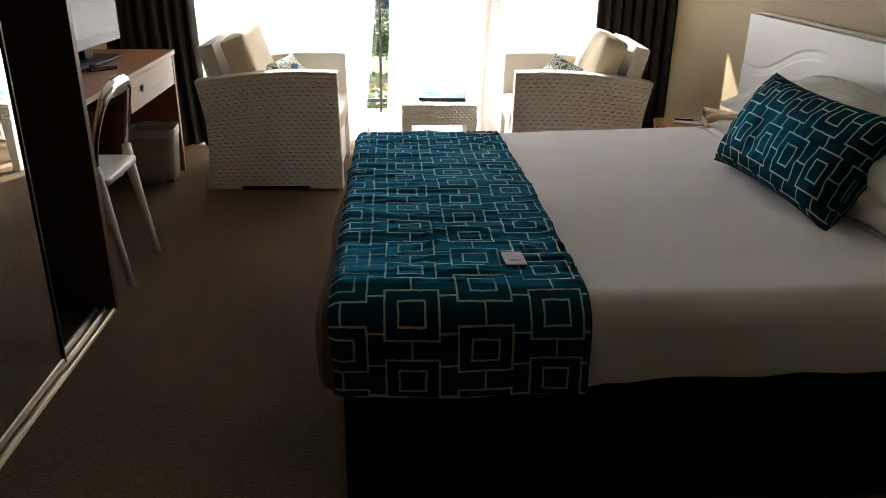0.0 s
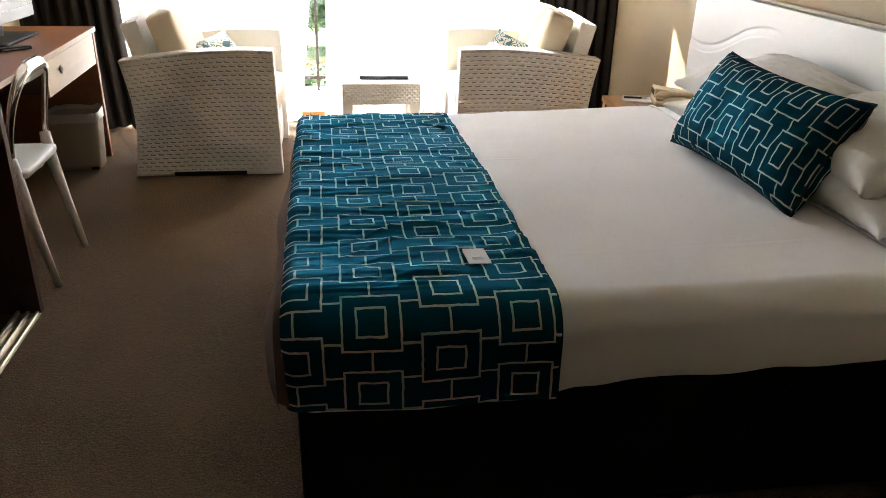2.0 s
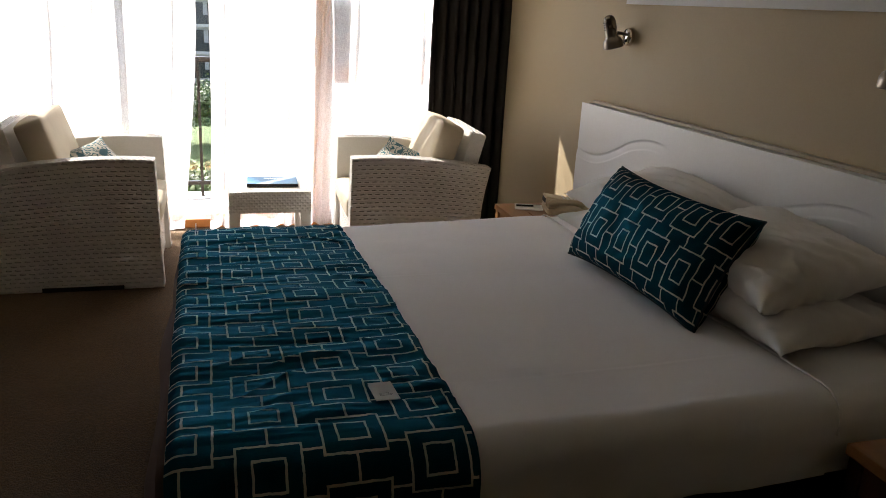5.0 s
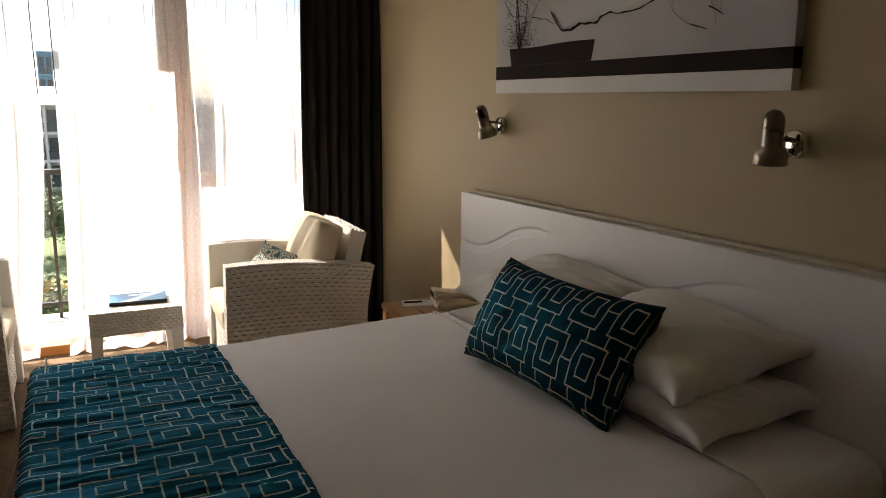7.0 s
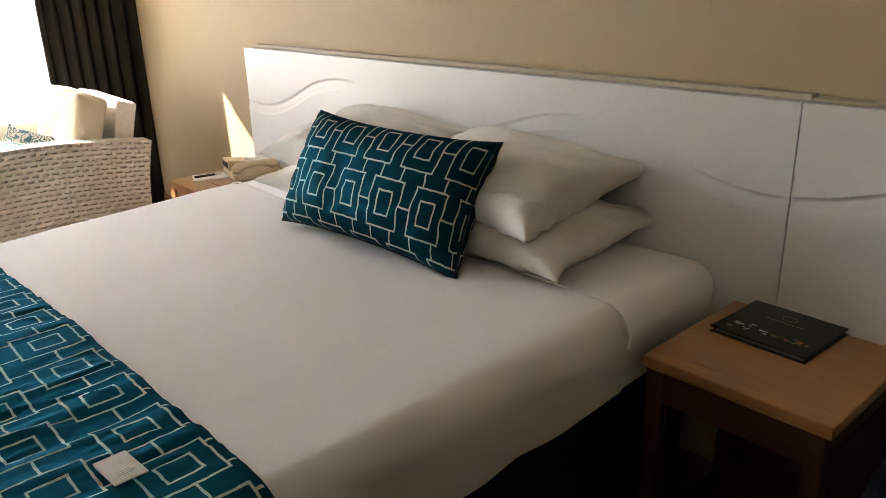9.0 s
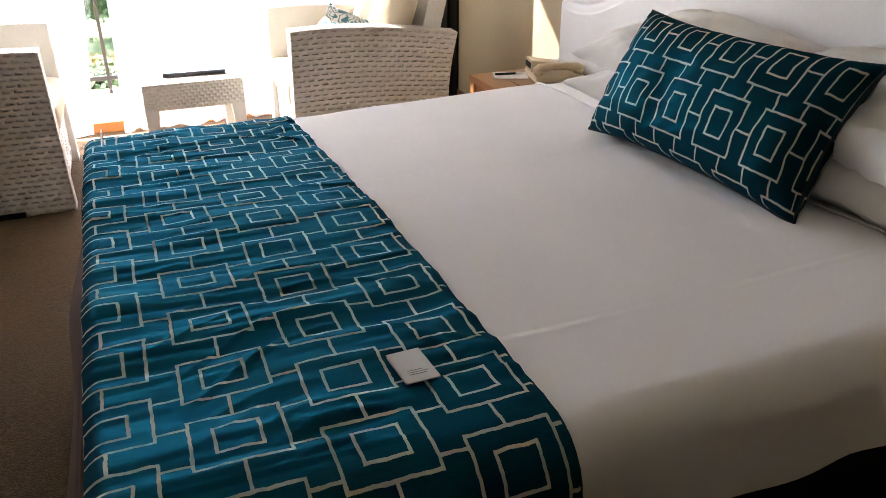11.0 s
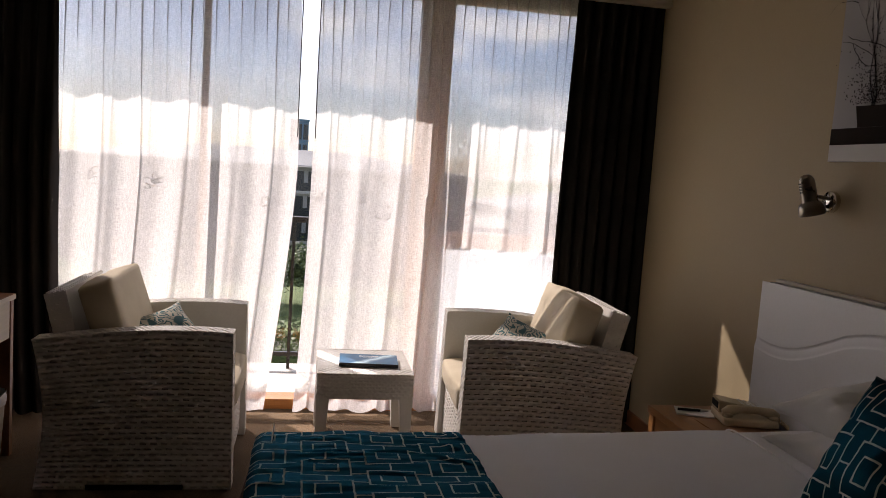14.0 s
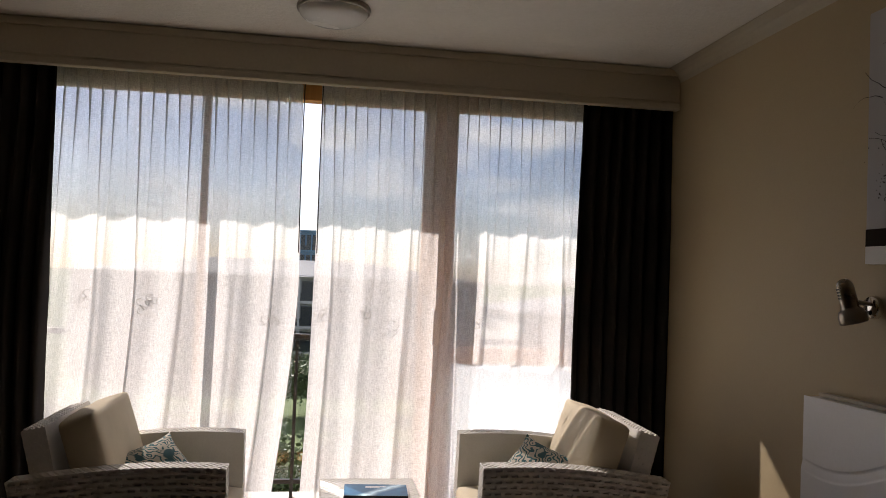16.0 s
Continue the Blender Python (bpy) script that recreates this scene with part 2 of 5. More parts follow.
M_DRAWER = wood("pale_drawer_veneer", (0.50, 0.36, 0.22), (0.60, 0.45, 0.29), 1, 0.4)
M_DARKWOOD = wood("dark_wardrobe_veneer", (0.07, 0.026, 0.013), (0.11, 0.042, 0.02), 2, 0.45)
M_BLACK = coated("black_bed_base_fabric", (0.007, 0.0065, 0.0065), (0.013, 0.012, 0.012), 4, 300, 0.95, 0.05, 0.2, Specular_IOR_Level=0.1)
# black plastic parts; also colours the shade blocks under the wicker armchairs
M_SHADOWGAP = coated("black_plastic_and_gap_shade", (0.012, 0.012, 0.013), (0.018, 0.018, 0.02), 6, 200, 0.5, 0.1, 0.05, Specular_IOR_Level=0.25)
M_SHEET = cloth("white_cotton_sheet", (0.80, 0.79, 0.785), (0.85, 0.84, 0.835), 1200, 0.85, 0.1, 2.5, 0.12)
M_PILLOW = cloth("white_pillow_cotton", (0.73, 0.71, 0.67), (0.80, 0.78, 0.74), 1100, 0.85, 0.1, 4.0, 0.2)
M_BROWN = cloth("brown_satin_valance", (0.085, 0.043, 0.028), (0.14, 0.075, 0.05), 700, 0.85, 0.0)
M_RUNNER = squares("teal_square_runner", (0.0, 0.009, 0.018), (0.0, 0.034, 0.062), (0.62, 0.62, 0.54), 0.180, 0.172, 0.067, 0.059, 0.033, 0.029, 0.0027, (0.059, 0.126), (0.0, 0.1, 0.158))
M_BOLSTER = squares("teal_square_cushion", (0.0, 0.012, 0.02), (0.0, 0.042, 0.062), (0.58, 0.58, 0.50), 0.180, 0.155, 0.069, 0.0555, 0.034, 0.025, 0.0026, (0.0065, 0.1057), (0.0, 0.055, 0.085))
M_BOLSTER_CORD = cloth("dark_teal_cord", (0.004, 0.022, 0.035), (0.006, 0.035, 0.055), 700, 0.9, 0.0)
M_LEAF = leafy("leaf_print_cushion")
M_BEIGE = cloth("beige_canvas_cushion", (0.58, 0.49, 0.35), (0.66, 0.57, 0.42), 600, 0.9, 0.1, 6.0, 0.25)
M_WICKER = coated("white_resin_wicker", (0.70, 0.675, 0.63), (0.80, 0.775, 0.73), 4, 120, 0.42, 0.12, 0.15, 0.0008)
M_SHEER = sheer("white_linen_voile", 0.29, (0.70, 0.69, 0.69))
M_THREAD = coated("grey_embroidery_thread", (0.56, 0.55, 0.54), (0.64, 0.63, 0.62), 8, 300, 0.7)
M_DRAPE = cloth("dark_brown_blackout_drape", (0.006, 0.0043, 0.0035), (0.017, 0.012, 0.0096), 500, 0.9, 0.0, 5.0, 0.15)
M_GLASS = pane("window_glass", (0.95, 0.97, 0.97))
M_FROST = pane("frosted_glass", (0.9, 0.94, 0.96), 0.05, 0.6)
M_MIRROR = Nodes("mirror_silver").surface((0.86, 0.88, 0.87), 0.015, 1.0)
M_ALU = coated("champagne_aluminium", (0.62, 0.55, 0.43), (0.70, 0.63, 0.51), 6, 200, 0.35, 0.1, 0.05, 0.0005, 0.9)
M_STEEL = coated("brushed_nickel", (0.24, 0.21, 0.175), (0.33, 0.295, 0.245), 8, 300, 0.3, 0.1, 0.06, 0.0004, 1.0)
M_CHROME = Nodes("polished_chrome").surface((0.82, 0.83, 0.84), 0.14, 1.0)
M_BONE = coated("bone_plastic", (0.58, 0.46, 0.29), (0.64, 0.52, 0.34), 5, 150, 0.4, 0.08, 0.05)
M_TAUPE = coated("taupe_plastic", (0.40, 0.34, 0.255), (0.46, 0.40, 0.30), 5, 150, 0.45, 0.08, 0.05)
M_LIGHTPL = coated("white_plastic", (0.78, 0.77, 0.74), (0.83, 0.82, 0.79), 5, 150, 0.35, 0.08, 0.05)
M_SILVER = coated("silver_plastic", (0.20, 0.205, 0.21), (0.25, 0.255, 0.26), 6, 200, 0.38, 0.08, 0.04, 0.0005, 0.3)
M_SCREEN = Nodes("dark_tv_glass").surface((0.02, 0.021, 0.024), 0.2, 0.0, None, Coat_Weight=0.1, Coat_Roughness=0.1)
M_PAPER = coated("white_paper", (0.74, 0.73, 0.71), (0.79, 0.78, 0.76), 8, 400, 0.8, 0.05, 0.05)
M_INK = coated("grey_print", (0.16, 0.16, 0.17), (0.22, 0.22, 0.23), 8, 300, 0.7)
M_BLACKCARD = coated("black_laminated_card", (0.010, 0.010, 0.011), (0.016, 0.016, 0.018), 5, 200, 0.42, 0.1, 0.04, Specular_IOR_Level=0.25)
M_GOLD = coated("gold_print", (0.45, 0.36, 0.18), (0.55, 0.44, 0.24), 8, 300, 0.4)
M_GREENINK = coated("green_print", (0.12, 0.28, 0.06), (0.2, 0.36, 0.1), 30, 300, 0.5)
M_REDINK = coated("orange_red_print", (0.5, 0.14, 0.05), (0.62, 0.24, 0.08), 30, 300, 0.5)
M_CANVAS_DARK = coated("dark_brown_painted_canvas", (0.018, 0.012, 0.010), (0.030, 0.021, 0.018), 5, 400, 0.85, Specular_IOR_Level=0.12)
M_CANVAS_WHITE = coated("white_painted_canvas", (0.66, 0.65, 0.63), (0.72, 0.71, 0.69), 5, 400, 0.75)
M_BASE_CHROME = coated("polished_nickel", (0.74, 0.72, 0.69), (0.80, 0.78, 0.75), 8, 200, 0.14, 0.05, 0.02, 0.0003, 1.0)
M_NAVY = cloth("navy_teal_nylon", (0.012, 0.032, 0.06), (0.02, 0.05, 0.085), 700, 0.6, 0.2)
M_LAMPGLASS = coated("opal_glass", (0.74, 0.73, 0.70), (0.79, 0.78, 0.75), 6, 200, 0.25)
M_LINER = coated("thin_white_bin_liner", (0.55, 0.54, 0.51), (0.62, 0.61, 0.58), 20, 120, 0.35, 0.1, 0.3, 0.004)
M_TILE = coated("pale_balcony_tile", (0.52, 0.48, 0.42), (0.60, 0.56, 0.50), 3, 80, 0.6)
M_RAIL = coated("dark_bronze_metal", (0.03, 0.026, 0.023), (0.045, 0.04, 0.035), 6, 200, 0.45, 0.1, 0.05, 0.0005, 0.5)
M_RENDER = coated("white_render", (0.33, 0.325, 0.31), (0.42, 0.41, 0.39), 0.3, 6, 0.85)
M_ROOF = coated("grey_metal_roof", (0.13, 0.13, 0.132), (0.18, 0.18, 0.18), 0.4, 8, 0.6)
M_DARKWIN = coated("dark_window_glass", (0.025, 0.03, 0.035), (0.04, 0.045, 0.05), 0.5, 5, 0.15)
M_BLUEGLASS = coated("blue_curtain_wall", (0.05, 0.13, 0.22), (0.10, 0.20, 0.30), 0.4, 5, 0.2)
M_LEAVES = coated("green_foliage", (0.04, 0.07, 0.012), (0.12, 0.155, 0.035), 1.5, 12, 0.6)
M_BARK = coated("grey_brown_bark", (0.10, 0.075, 0.055), (0.16, 0.125, 0.09), 2, 20, 0.9)
M_ASPHALT = coated("asphalt", (0.045, 0.045, 0.047), (0.06, 0.06, 0.062), 0.6, 15, 0.9)
M_GRASS = coated("dry_lawn", (0.07, 0.11, 0.03), (0.12, 0.15, 0.05), 0.4, 10, 0.95)


def art_sky():
    """Grey printed backdrop of the canvas, lighter towards the middle."""
    k = Nodes("grey_printed_canvas")
    vec = k.coord("Object")
    return k.surface(k.mix(k.span(k.noise(vec, 1.1, 2), 0.35, 0.65), (0.40, 0.39, 0.40), (0.60, 0.58, 0.57)), 0.75, 0.0, k.bump(k.noise(vec, 700.0, 2), 0.2, 0.0008))


def book_blue():
    """Glossy brochure cover: dark blue with a pale diagonal beam."""
    k = Nodes("blue_brochure_cover")
    c = k.n.new("ShaderNodeTexCoord")
    sep = k.n.new("ShaderNodeSeparateXYZ")
    k.l.new(c.outputs["Object"], sep.inputs[0])
    n = k.noise(k.coord("Object"), 14.0, 4)
    d = k.math("ADD", k.math("SUBTRACT", sep.outputs["X"], k.math("MULTIPLY", sep.outputs["Y"], 0.9)), k.math("MULTIPLY", k.math("SUBTRACT", n, 0.5), 0.09))
    beam = k.span(k.math("ABSOLUTE", k.math("SUBTRACT", d, 0.03)), 0.0, 0.06, 1.0, 0.0)
    return k.surface(k.mix(k.math("POWER", beam, 1.6), k.mix(n, (0.005, 0.03, 0.08), (0.01, 0.16, 0.32)), (0.55, 0.75, 0.85)), 0.38, 0.0, None, Specular_IOR_Level=0.2)


M_ART = art_sky()
M_BROCHURE = book_blue()


# ---- mesh helpers ----
def part(name, bm, material, parent=None, label="", smooth=False, at=None):
    """Links a bmesh as one mesh object under a thing or a part."""
    me = bpy.data.meshes.new(name)
    bmesh.ops.recalc_face_normals(bm, faces=bm.faces)
    bm.to_mesh(me)
    bm.free()
    me.materials.append(material)
    if smooth:
        for p in me.polygons:
            p.use_smooth = True
    ob = new(name, me)
    if at is not None:
        ob.matrix_basis = at
    if parent is not None:
        ob.parent = parent
    if label:
        ob["label"] = label
    return ob


def thing(name, m, label, category, group=""):
    ob = new(name)
    ob.empty_display_size = 0.05
    ob.matrix_basis = m
    return tagged(ob, label, category, group)


def structure(name, bm, material, label, smooth=False):
    return tagged(part(name, bm, material, None, "", smooth), label, "", "", "structure")


def block(x0, y0, z0, x1, y1, z1, bevel=0.0, seg=2, bm=None):
    bm = bm or bmesh.new()
    got = bmesh.ops.create_cube(bm, size=1.0, matrix=Matrix.LocRotScale(((x0 + x1) / 2, (y0 + y1) / 2, (z0 + z1) / 2), None, (abs(x1 - x0), abs(y1 - y0), abs(z1 - z0))))
    if bevel:
        es = {e for v in got["verts"] for e in v.link_edges}
        bmesh.ops.bevel(bm, geom=list(es), offset=bevel, segments=seg, affect="EDGES", profile=0.6)
    return bm


def surface(nu, nv, f, bm=None, uv=None, closed=False):
    """A grid of nu x nv quads through f(u, v), u and v from 0 to 1; uv(u, v) gives the texture place in metres."""
    bm = bm or bmesh.new()
    layer = bm.loops.layers.uv.verify() if uv else None
    vs = [[bm.verts.new(f(i / nu, j / nv)) for j in range(nv + 1)] for i in range(nu if closed else nu + 1)]
    for i in range(nu):
        for j in range(nv):
            k = (i + 1) % len(vs)
            fc = bm.faces.new((vs[i][j], vs[k][j], vs[k][j + 1], vs[i][j + 1]))
            if layer:
                for lp, (a, b) in zip(fc.loops, ((i, j), (i + 1, j), (i + 1, j + 1), (i, j + 1))):
                    lp[layer].uv = uv(a / nu, b / nv)
    return bm


def lathe(profile, seg=24, bm=None, m=Matrix()):
    """Turns (radius, height) pairs round z."""
    bm = bm or bmesh.new()
    n = len(profile) - 1

    def f(u, v):
        r, z = profile[round(v * n)]
        a = 2 * math.pi * u
        return m @ Vector((max(r, 1e-4) * math.cos(a), max(r, 1e-4) * math.sin(a), z))

    return surface(seg, n, f, bm, None, True)


def tube(points, radius, seg=10, bm=None, flat=1.0):
    """A round bar swept along points, with ends closed; radius may be a list."""
    bm = bm or bmesh.new()
    pts = [Vector(p) for p in points]
    rad = radius if isinstance(radius, (list, tuple)) else [radius] * len(pts)
    rings, side = [], None
    for i, p in enumerate(pts):
        d = (pts[min(i + 1, len(pts) - 1)] - pts[max(i - 1, 0)]).normalized()
        if side is None:
            side = d.orthogonal().normalized()
        side = (side - d * side.dot(d)).normalized()
        up = d.cross(side)
        rings.append([bm.verts.new(p + rad[i] * (math.cos(2 * math.pi * k / seg) * side + flat * math.sin(2 * math.pi * k / seg) * up)) for k in range(seg)])
    for a, b in zip(rings, rings[1:]):
        for k in range(seg):
            bm.faces.new((a[k], a[(k + 1) % seg], b[(k + 1) % seg], b[k]))
    bm.faces.new(rings[0][::-1])
    bm.faces.new(rings[-1])
    return bm


def soft_box(sx, sy, sz, r, n=10, puff=0.0, rough=0.0, seed=0.0):
    """A box with round edges, centred; puff swells the faces, rough makes it uneven."""
    bm = bmesh.new()
    bmesh.ops.create_cube(bm, size=2.0)
    bmesh.ops.subdivide_edges(bm, edges=bm.edges[:], cuts=n, use_grid_fill=True)
    h = Vector((sx / 2, sy / 2, sz / 2))
    for v in bm.verts:
        c = v.co.copy()
        p = Vector((c.x * h.x, c.y * h.y, c.z * h.z))
        core = Vector([max(-a + r, min(a - r, b)) for a, b in zip(h, p)])
        d = p - core
        if d.length > 1e-9:
            p = core + d.normalized() * r
        if puff:
            fx, fy, fz = 1 - c.x ** 2, 1 - c.y ** 2, 1 - c.z ** 2
            p += Vector((math.copysign(puff * fy * fz, c.x) if abs(c.x) > 0.999 else 0, math.copysign(puff * fx * fz, c.y) if abs(c.y) > 0.999 else 0, math.copysign(puff * fx * fy, c.z) if abs(c.z) > 0.999 else 0))
        if rough:
            p += Vector((0, 0, 1)) * rough * noise.noise(p * 7 + Vector((seed, 0, 0))) + d * 0.0
        v.co = p
    return bm


def pillow(lx, ly, thick, seed=0.0, wrinkle=0.012, ear=0.035, n=34, uvs=False, edge=0.55, waisted=0.05):
    """A stuffed pillow lying flat: two swollen sheets that meet in a seam with drawn-out corners."""
    bm = bmesh.new()
    # length of the cloth along the middle, so that a print does not stretch over the ends
    steps = [Vector((ly / 2 * i / 100, thick / 2 * max(0.0, 1 - (i / 100) ** 2.6) ** edge, 0)) for i in range(101)]
    run = [0.0]
    for p, q in zip(steps, steps[1:]):
        run.append(run[-1] + (q - p).length)

    def along(v):
        b = 2 * v - 1
        i = abs(b) * 100
        k = min(99, int(i))
        return math.copysign(run[k] + (run[k + 1] - run[k]) * (i - k), b)

    for s in (1, -1):
        def f(u, v):
            a, b = 2 * u - 1, 2 * v - 1
            body = max(0.0, (1 - abs(a) ** 2.6)) ** edge * max(0.0, (1 - abs(b) ** 2.6)) ** edge
            pull = (abs(a) * abs(b)) ** 5 * ear
            waist = 1 - 0.06 * (1 - abs(a) ** 2) * abs(b) ** 4 - 0.0
            waist2 = 1 - waisted * (1 - abs(b) ** 2) * abs(a) ** 4
            x = a * (lx / 2) * waist2 + math.copysign(pull, a)
            y = b * (ly / 2) * waist + math.copysign(pull, b)
            q = Vector((x * 6 + seed, y * 6, s * 2.0))
            crease = noise.noise(q) * 0.5 - abs(noise.noise(Vector((q.x * 2.6 + 0.8 * q.y, q.y * 1.1, s)))) * 0.8 + abs(noise.noise(q * 4.1)) * 0.22
            rim = (max(abs(a), abs(b)) ** 6) * math.sin((x + y) * 90 + seed) * 0.35
            z = s * (thick / 2) * body + wrinkle * (crease * body + rim * body)
            return Vector((x, y, z))

        surface(n, n, f, bm, (lambda u, v: ((u - 0.5) * lx + 5, along(v) + 5)) if uvs else None)
    bmesh.ops.remove_doubles(bm, verts=bm.verts[:], dist=0.0004)
    return bm


def weave(p, q, r, lu, lv, depth=0.009, cell=0.05, row=0.026, shape=None, bm=None, slot=(0.25, 0.18)):
    """A moulded plaited panel with staggered sunk slots and bulging strands: origin p, unit ways q and r, lengths lu and lv; shape(a, b) bends a place in metres."""
    bm = bm or bmesh.new()
    p, q, r = Vector(p), Vector(q), Vector(r)
    nrm = q.cross(r).normalized()
    cols, rows_n = max(2, round(lu / cell)), max(2, round(lv / row))
    cu = [0.0, 0.5 - slot[0] - 0.04, 0.5 - slot[0], 0.5 + slot[0], 0.5 + slot[0] + 0.04]
    cv = [0.0, 0.5 - slot[1] - 0.06, 0.5 - slot[1], 0.5 + slot[1], 0.5 + slot[1] + 0.06]
    us = sorted({round((i + (k + h) % 1.0) / cols, 6) for i in range(cols) for k in cu for h in (0.0, 0.5)} | {1.0})
    vs = [(j + k) / rows_n for j in range(rows_n) for k in cv] + [1.0]
    grid = []
    for a in us:
        line = []
        for b in vs:
            j = min(rows_n - 1, math.floor(b * rows_n + 1e-6))
            fa, fb = (a * cols + 0.5 * (j % 2)) % 1.0, b * rows_n - j
            if abs(fa - 0.5) < slot[0] + 0.005 and abs(fb - 0.5) < slot[1] + 0.01:
                lift = -1.0
            else:
                lift = 0.18 * math.sin(math.pi * min(1.0, max(0.0, fb)))  # rounded strands
            a2, b2 = shape(a * lu, b * lv) if shape else (a * lu, b * lv)
            line.append(bm.verts.new(p + q * a2 + r * b2 + nrm * depth * lift))
        grid.append(line)
    for x in range(len(us) - 1):
        for y in range(len(vs) - 1):
            bm.faces.new((grid[x][y], grid[x + 1][y], grid[x + 1][y + 1], grid[x][y + 1]))
    return bm


def glyph_bars(parent, x, y, z, widths, gap, height, material, m=Matrix()):
    """Unreadable lines of print as short raised bars."""
    bm = bmesh.new()
    for i, (x0, w) in enumerate(widths):
        block(x + x0, y - i * gap, z, x + x0 + w, y - i * gap + height, z + 0.0006, bm=bm)
    return part("print", bm, material, parent)


# ---- the room ----
X0, X1, Y0, YW, H = -1.66, 2.235, -2.8, 6.36, 2.70
NOOK_X, NOOK_Y = 1.30, 1.45
structure("floor", block(X0 - 0.1, Y0 - 0.1, -0.12, X1 + 0.1, YW + 0.12, 0.0), M_CARPET, "brown loop-pile carpet over the whole room")
structure("ceiling", block(X0 - 0.1, Y0 - 0.1, H, X1 + 0.1, YW + 0.12, H + 0.15), M_CEIL, "stippled off-white ceiling")
structure("wall_east", block(X1, NOOK_Y, 0, X1 + 0.12, YW + 0.12, H), M_WALL, "smooth tan painted wall behind the bed")
structure("wall_west", block(X0 - 0.12, Y0, 0, X0, YW + 0.12, H), M_WALL, "tan painted wall behind the desk")
structure("wall_south", block(X0, Y0 - 0.12, 0, NOOK_X + 0.1, Y0, H), M_WALL, "tan painted wall at the entry")
structure("wall_entry", block(NOOK_X, Y0, 0, NOOK_X + 0.12, NOOK_Y - 0.12, H, 0.004), M_WALL, "tan painted corridor wall")
structure("wall_nook", block(NOOK_X, NOOK_Y - 0.12, 0, X1 + 0.12, NOOK_Y, H, 0.004), M_WALL, "tan painted wall beside the bedside table")

# window wall: piers, head and sill round one wide opening
WL, WR, WT, HEAD = -1.30, 1.95, 2.55, 2.445
structure("wall_north", block(WL, YW, WT, WR, YW + 0.12, H), M_TRIM, "painted head above the sliding doors")
structure("wall_north_west", block(X0, YW, 0, WL, YW + 0.12, H), M_WALL, "pier hidden behind the drape")
structure("wall_north_east", block(WR, YW, 0, X1, YW + 0.12, H), M_WALL, "pier hidden behind the drape")

bm = block(X1 - 0.014, 3.9, 0, X1, 6.34, 0.09, 0.003)
structure("baseboard", bm, M_SKIRT, "red-brown timber skirting")


def cornice_run():
    """Coved plaster cornice along the bed wall."""
    prof = [(0.0, -0.075), (0.004, -0.07), (0.012, -0.05), (0.028, -0.028), (0.05, -0.012), (0.07, -0.004), (0.075, 0.0), (0.0, 0.0)]
    n = len(prof) - 1
    return surface(1, n, lambda u, v: Vector((X1 - prof[round(v * n)][0], NOOK_Y + u * (6.12 - NOOK_Y), H + prof[round(v * n)][1] - 0.001)))


structure("trim_cornice", cornice_run(), M_TRIM, "cream coved plaster cornice")


def pelmet():
    """Boxed curtain pelmet with stepped mouldings under its lower edge."""
    ob = block(X0 + 0.002, 6.08, 2.47, X1 - 0.002, 6.12, 2.698, 0.004)
    block(X0 + 0.002, 6.062, 2.655, X1 - 0.002, 6.08, 2.697, 0.006, bm=ob)
    block(X0 + 0.002, 6.068, 2.47, X1 - 0.002, 6.08, 2.50, 0.005, bm=ob)
    block(X0 + 0.002, 6.074, 2.512, X1 - 0.002, 6.08, 2.522, 0.002, bm=ob)
    block(X0 + 0.002, 6.12, 2.62, X1 - 0.002, 6.355, 2.64, bm=ob)
    return structure("trim_pelmet", ob, M_TRIM, "cream moulded curtain pelmet under the ceiling")


pelmet()


# sliding doors and side light
def glazing():
    frame_ob = tagged(part("window_1", block(WL, YW + 0.02, HEAD, WR, YW + 0.11, WT, 0.003), M_PINE), "pine-framed balcony sliding doors with clear glass", "", "", "structure")
    part("window_sill", block(WL, YW - 0.02, 0.0, WR, YW + 0.13, 0.06, 0.004), M_SILL, frame_ob, "orange varnished timber sill")
    for x, w, y in ((WL, 0.06, 0.02), (-0.376, 0.036, 0.03), (0.85, 0.09, 0.03), (0.945, 0.10, 0.075), (WR - 0.06, 0.06, 0.02)):
        part("stile", block(x, YW + y, 0.06, x + w, YW + y + 0.045, HEAD, 0.004), M_PINE, frame_ob)
    part("transom", block(1.046, YW + 0.03, 1.005, WR - 0.06, YW + 0.08, 1.09, 0.004), M_PINE, frame_ob)
    for a, b, lo, hi, m, y in ((WL + 0.06, -0.376, 0.06, HEAD, M_GLASS, 0.05), (-0.340, 0.85, 0.06, HEAD, M_GLASS, 0.052), (1.046, WR - 0.06, 1.09, HEAD, M_GLASS, 0.052), (1.046, WR - 0.06, 0.06, 1.005, M_FROST, 0.052)):
        p = part("pane", block(a, YW + y, lo, b, YW + y + 0.006, hi), m, frame_ob)
        p.visible_shadow = m is M_FROST
    hb = tube([(0.875, YW + 0.028, 1.18), (0.875, YW - 0.012, 1.19), (0.875, YW - 0.014, 1.28), (0.875, YW - 0.012, 1.37), (0.875, YW + 0.028, 1.38)], 0.009, 8)
    part("door_handle", hb, M_STEEL, frame_ob, "slim metal pull handle", True)


glazing()


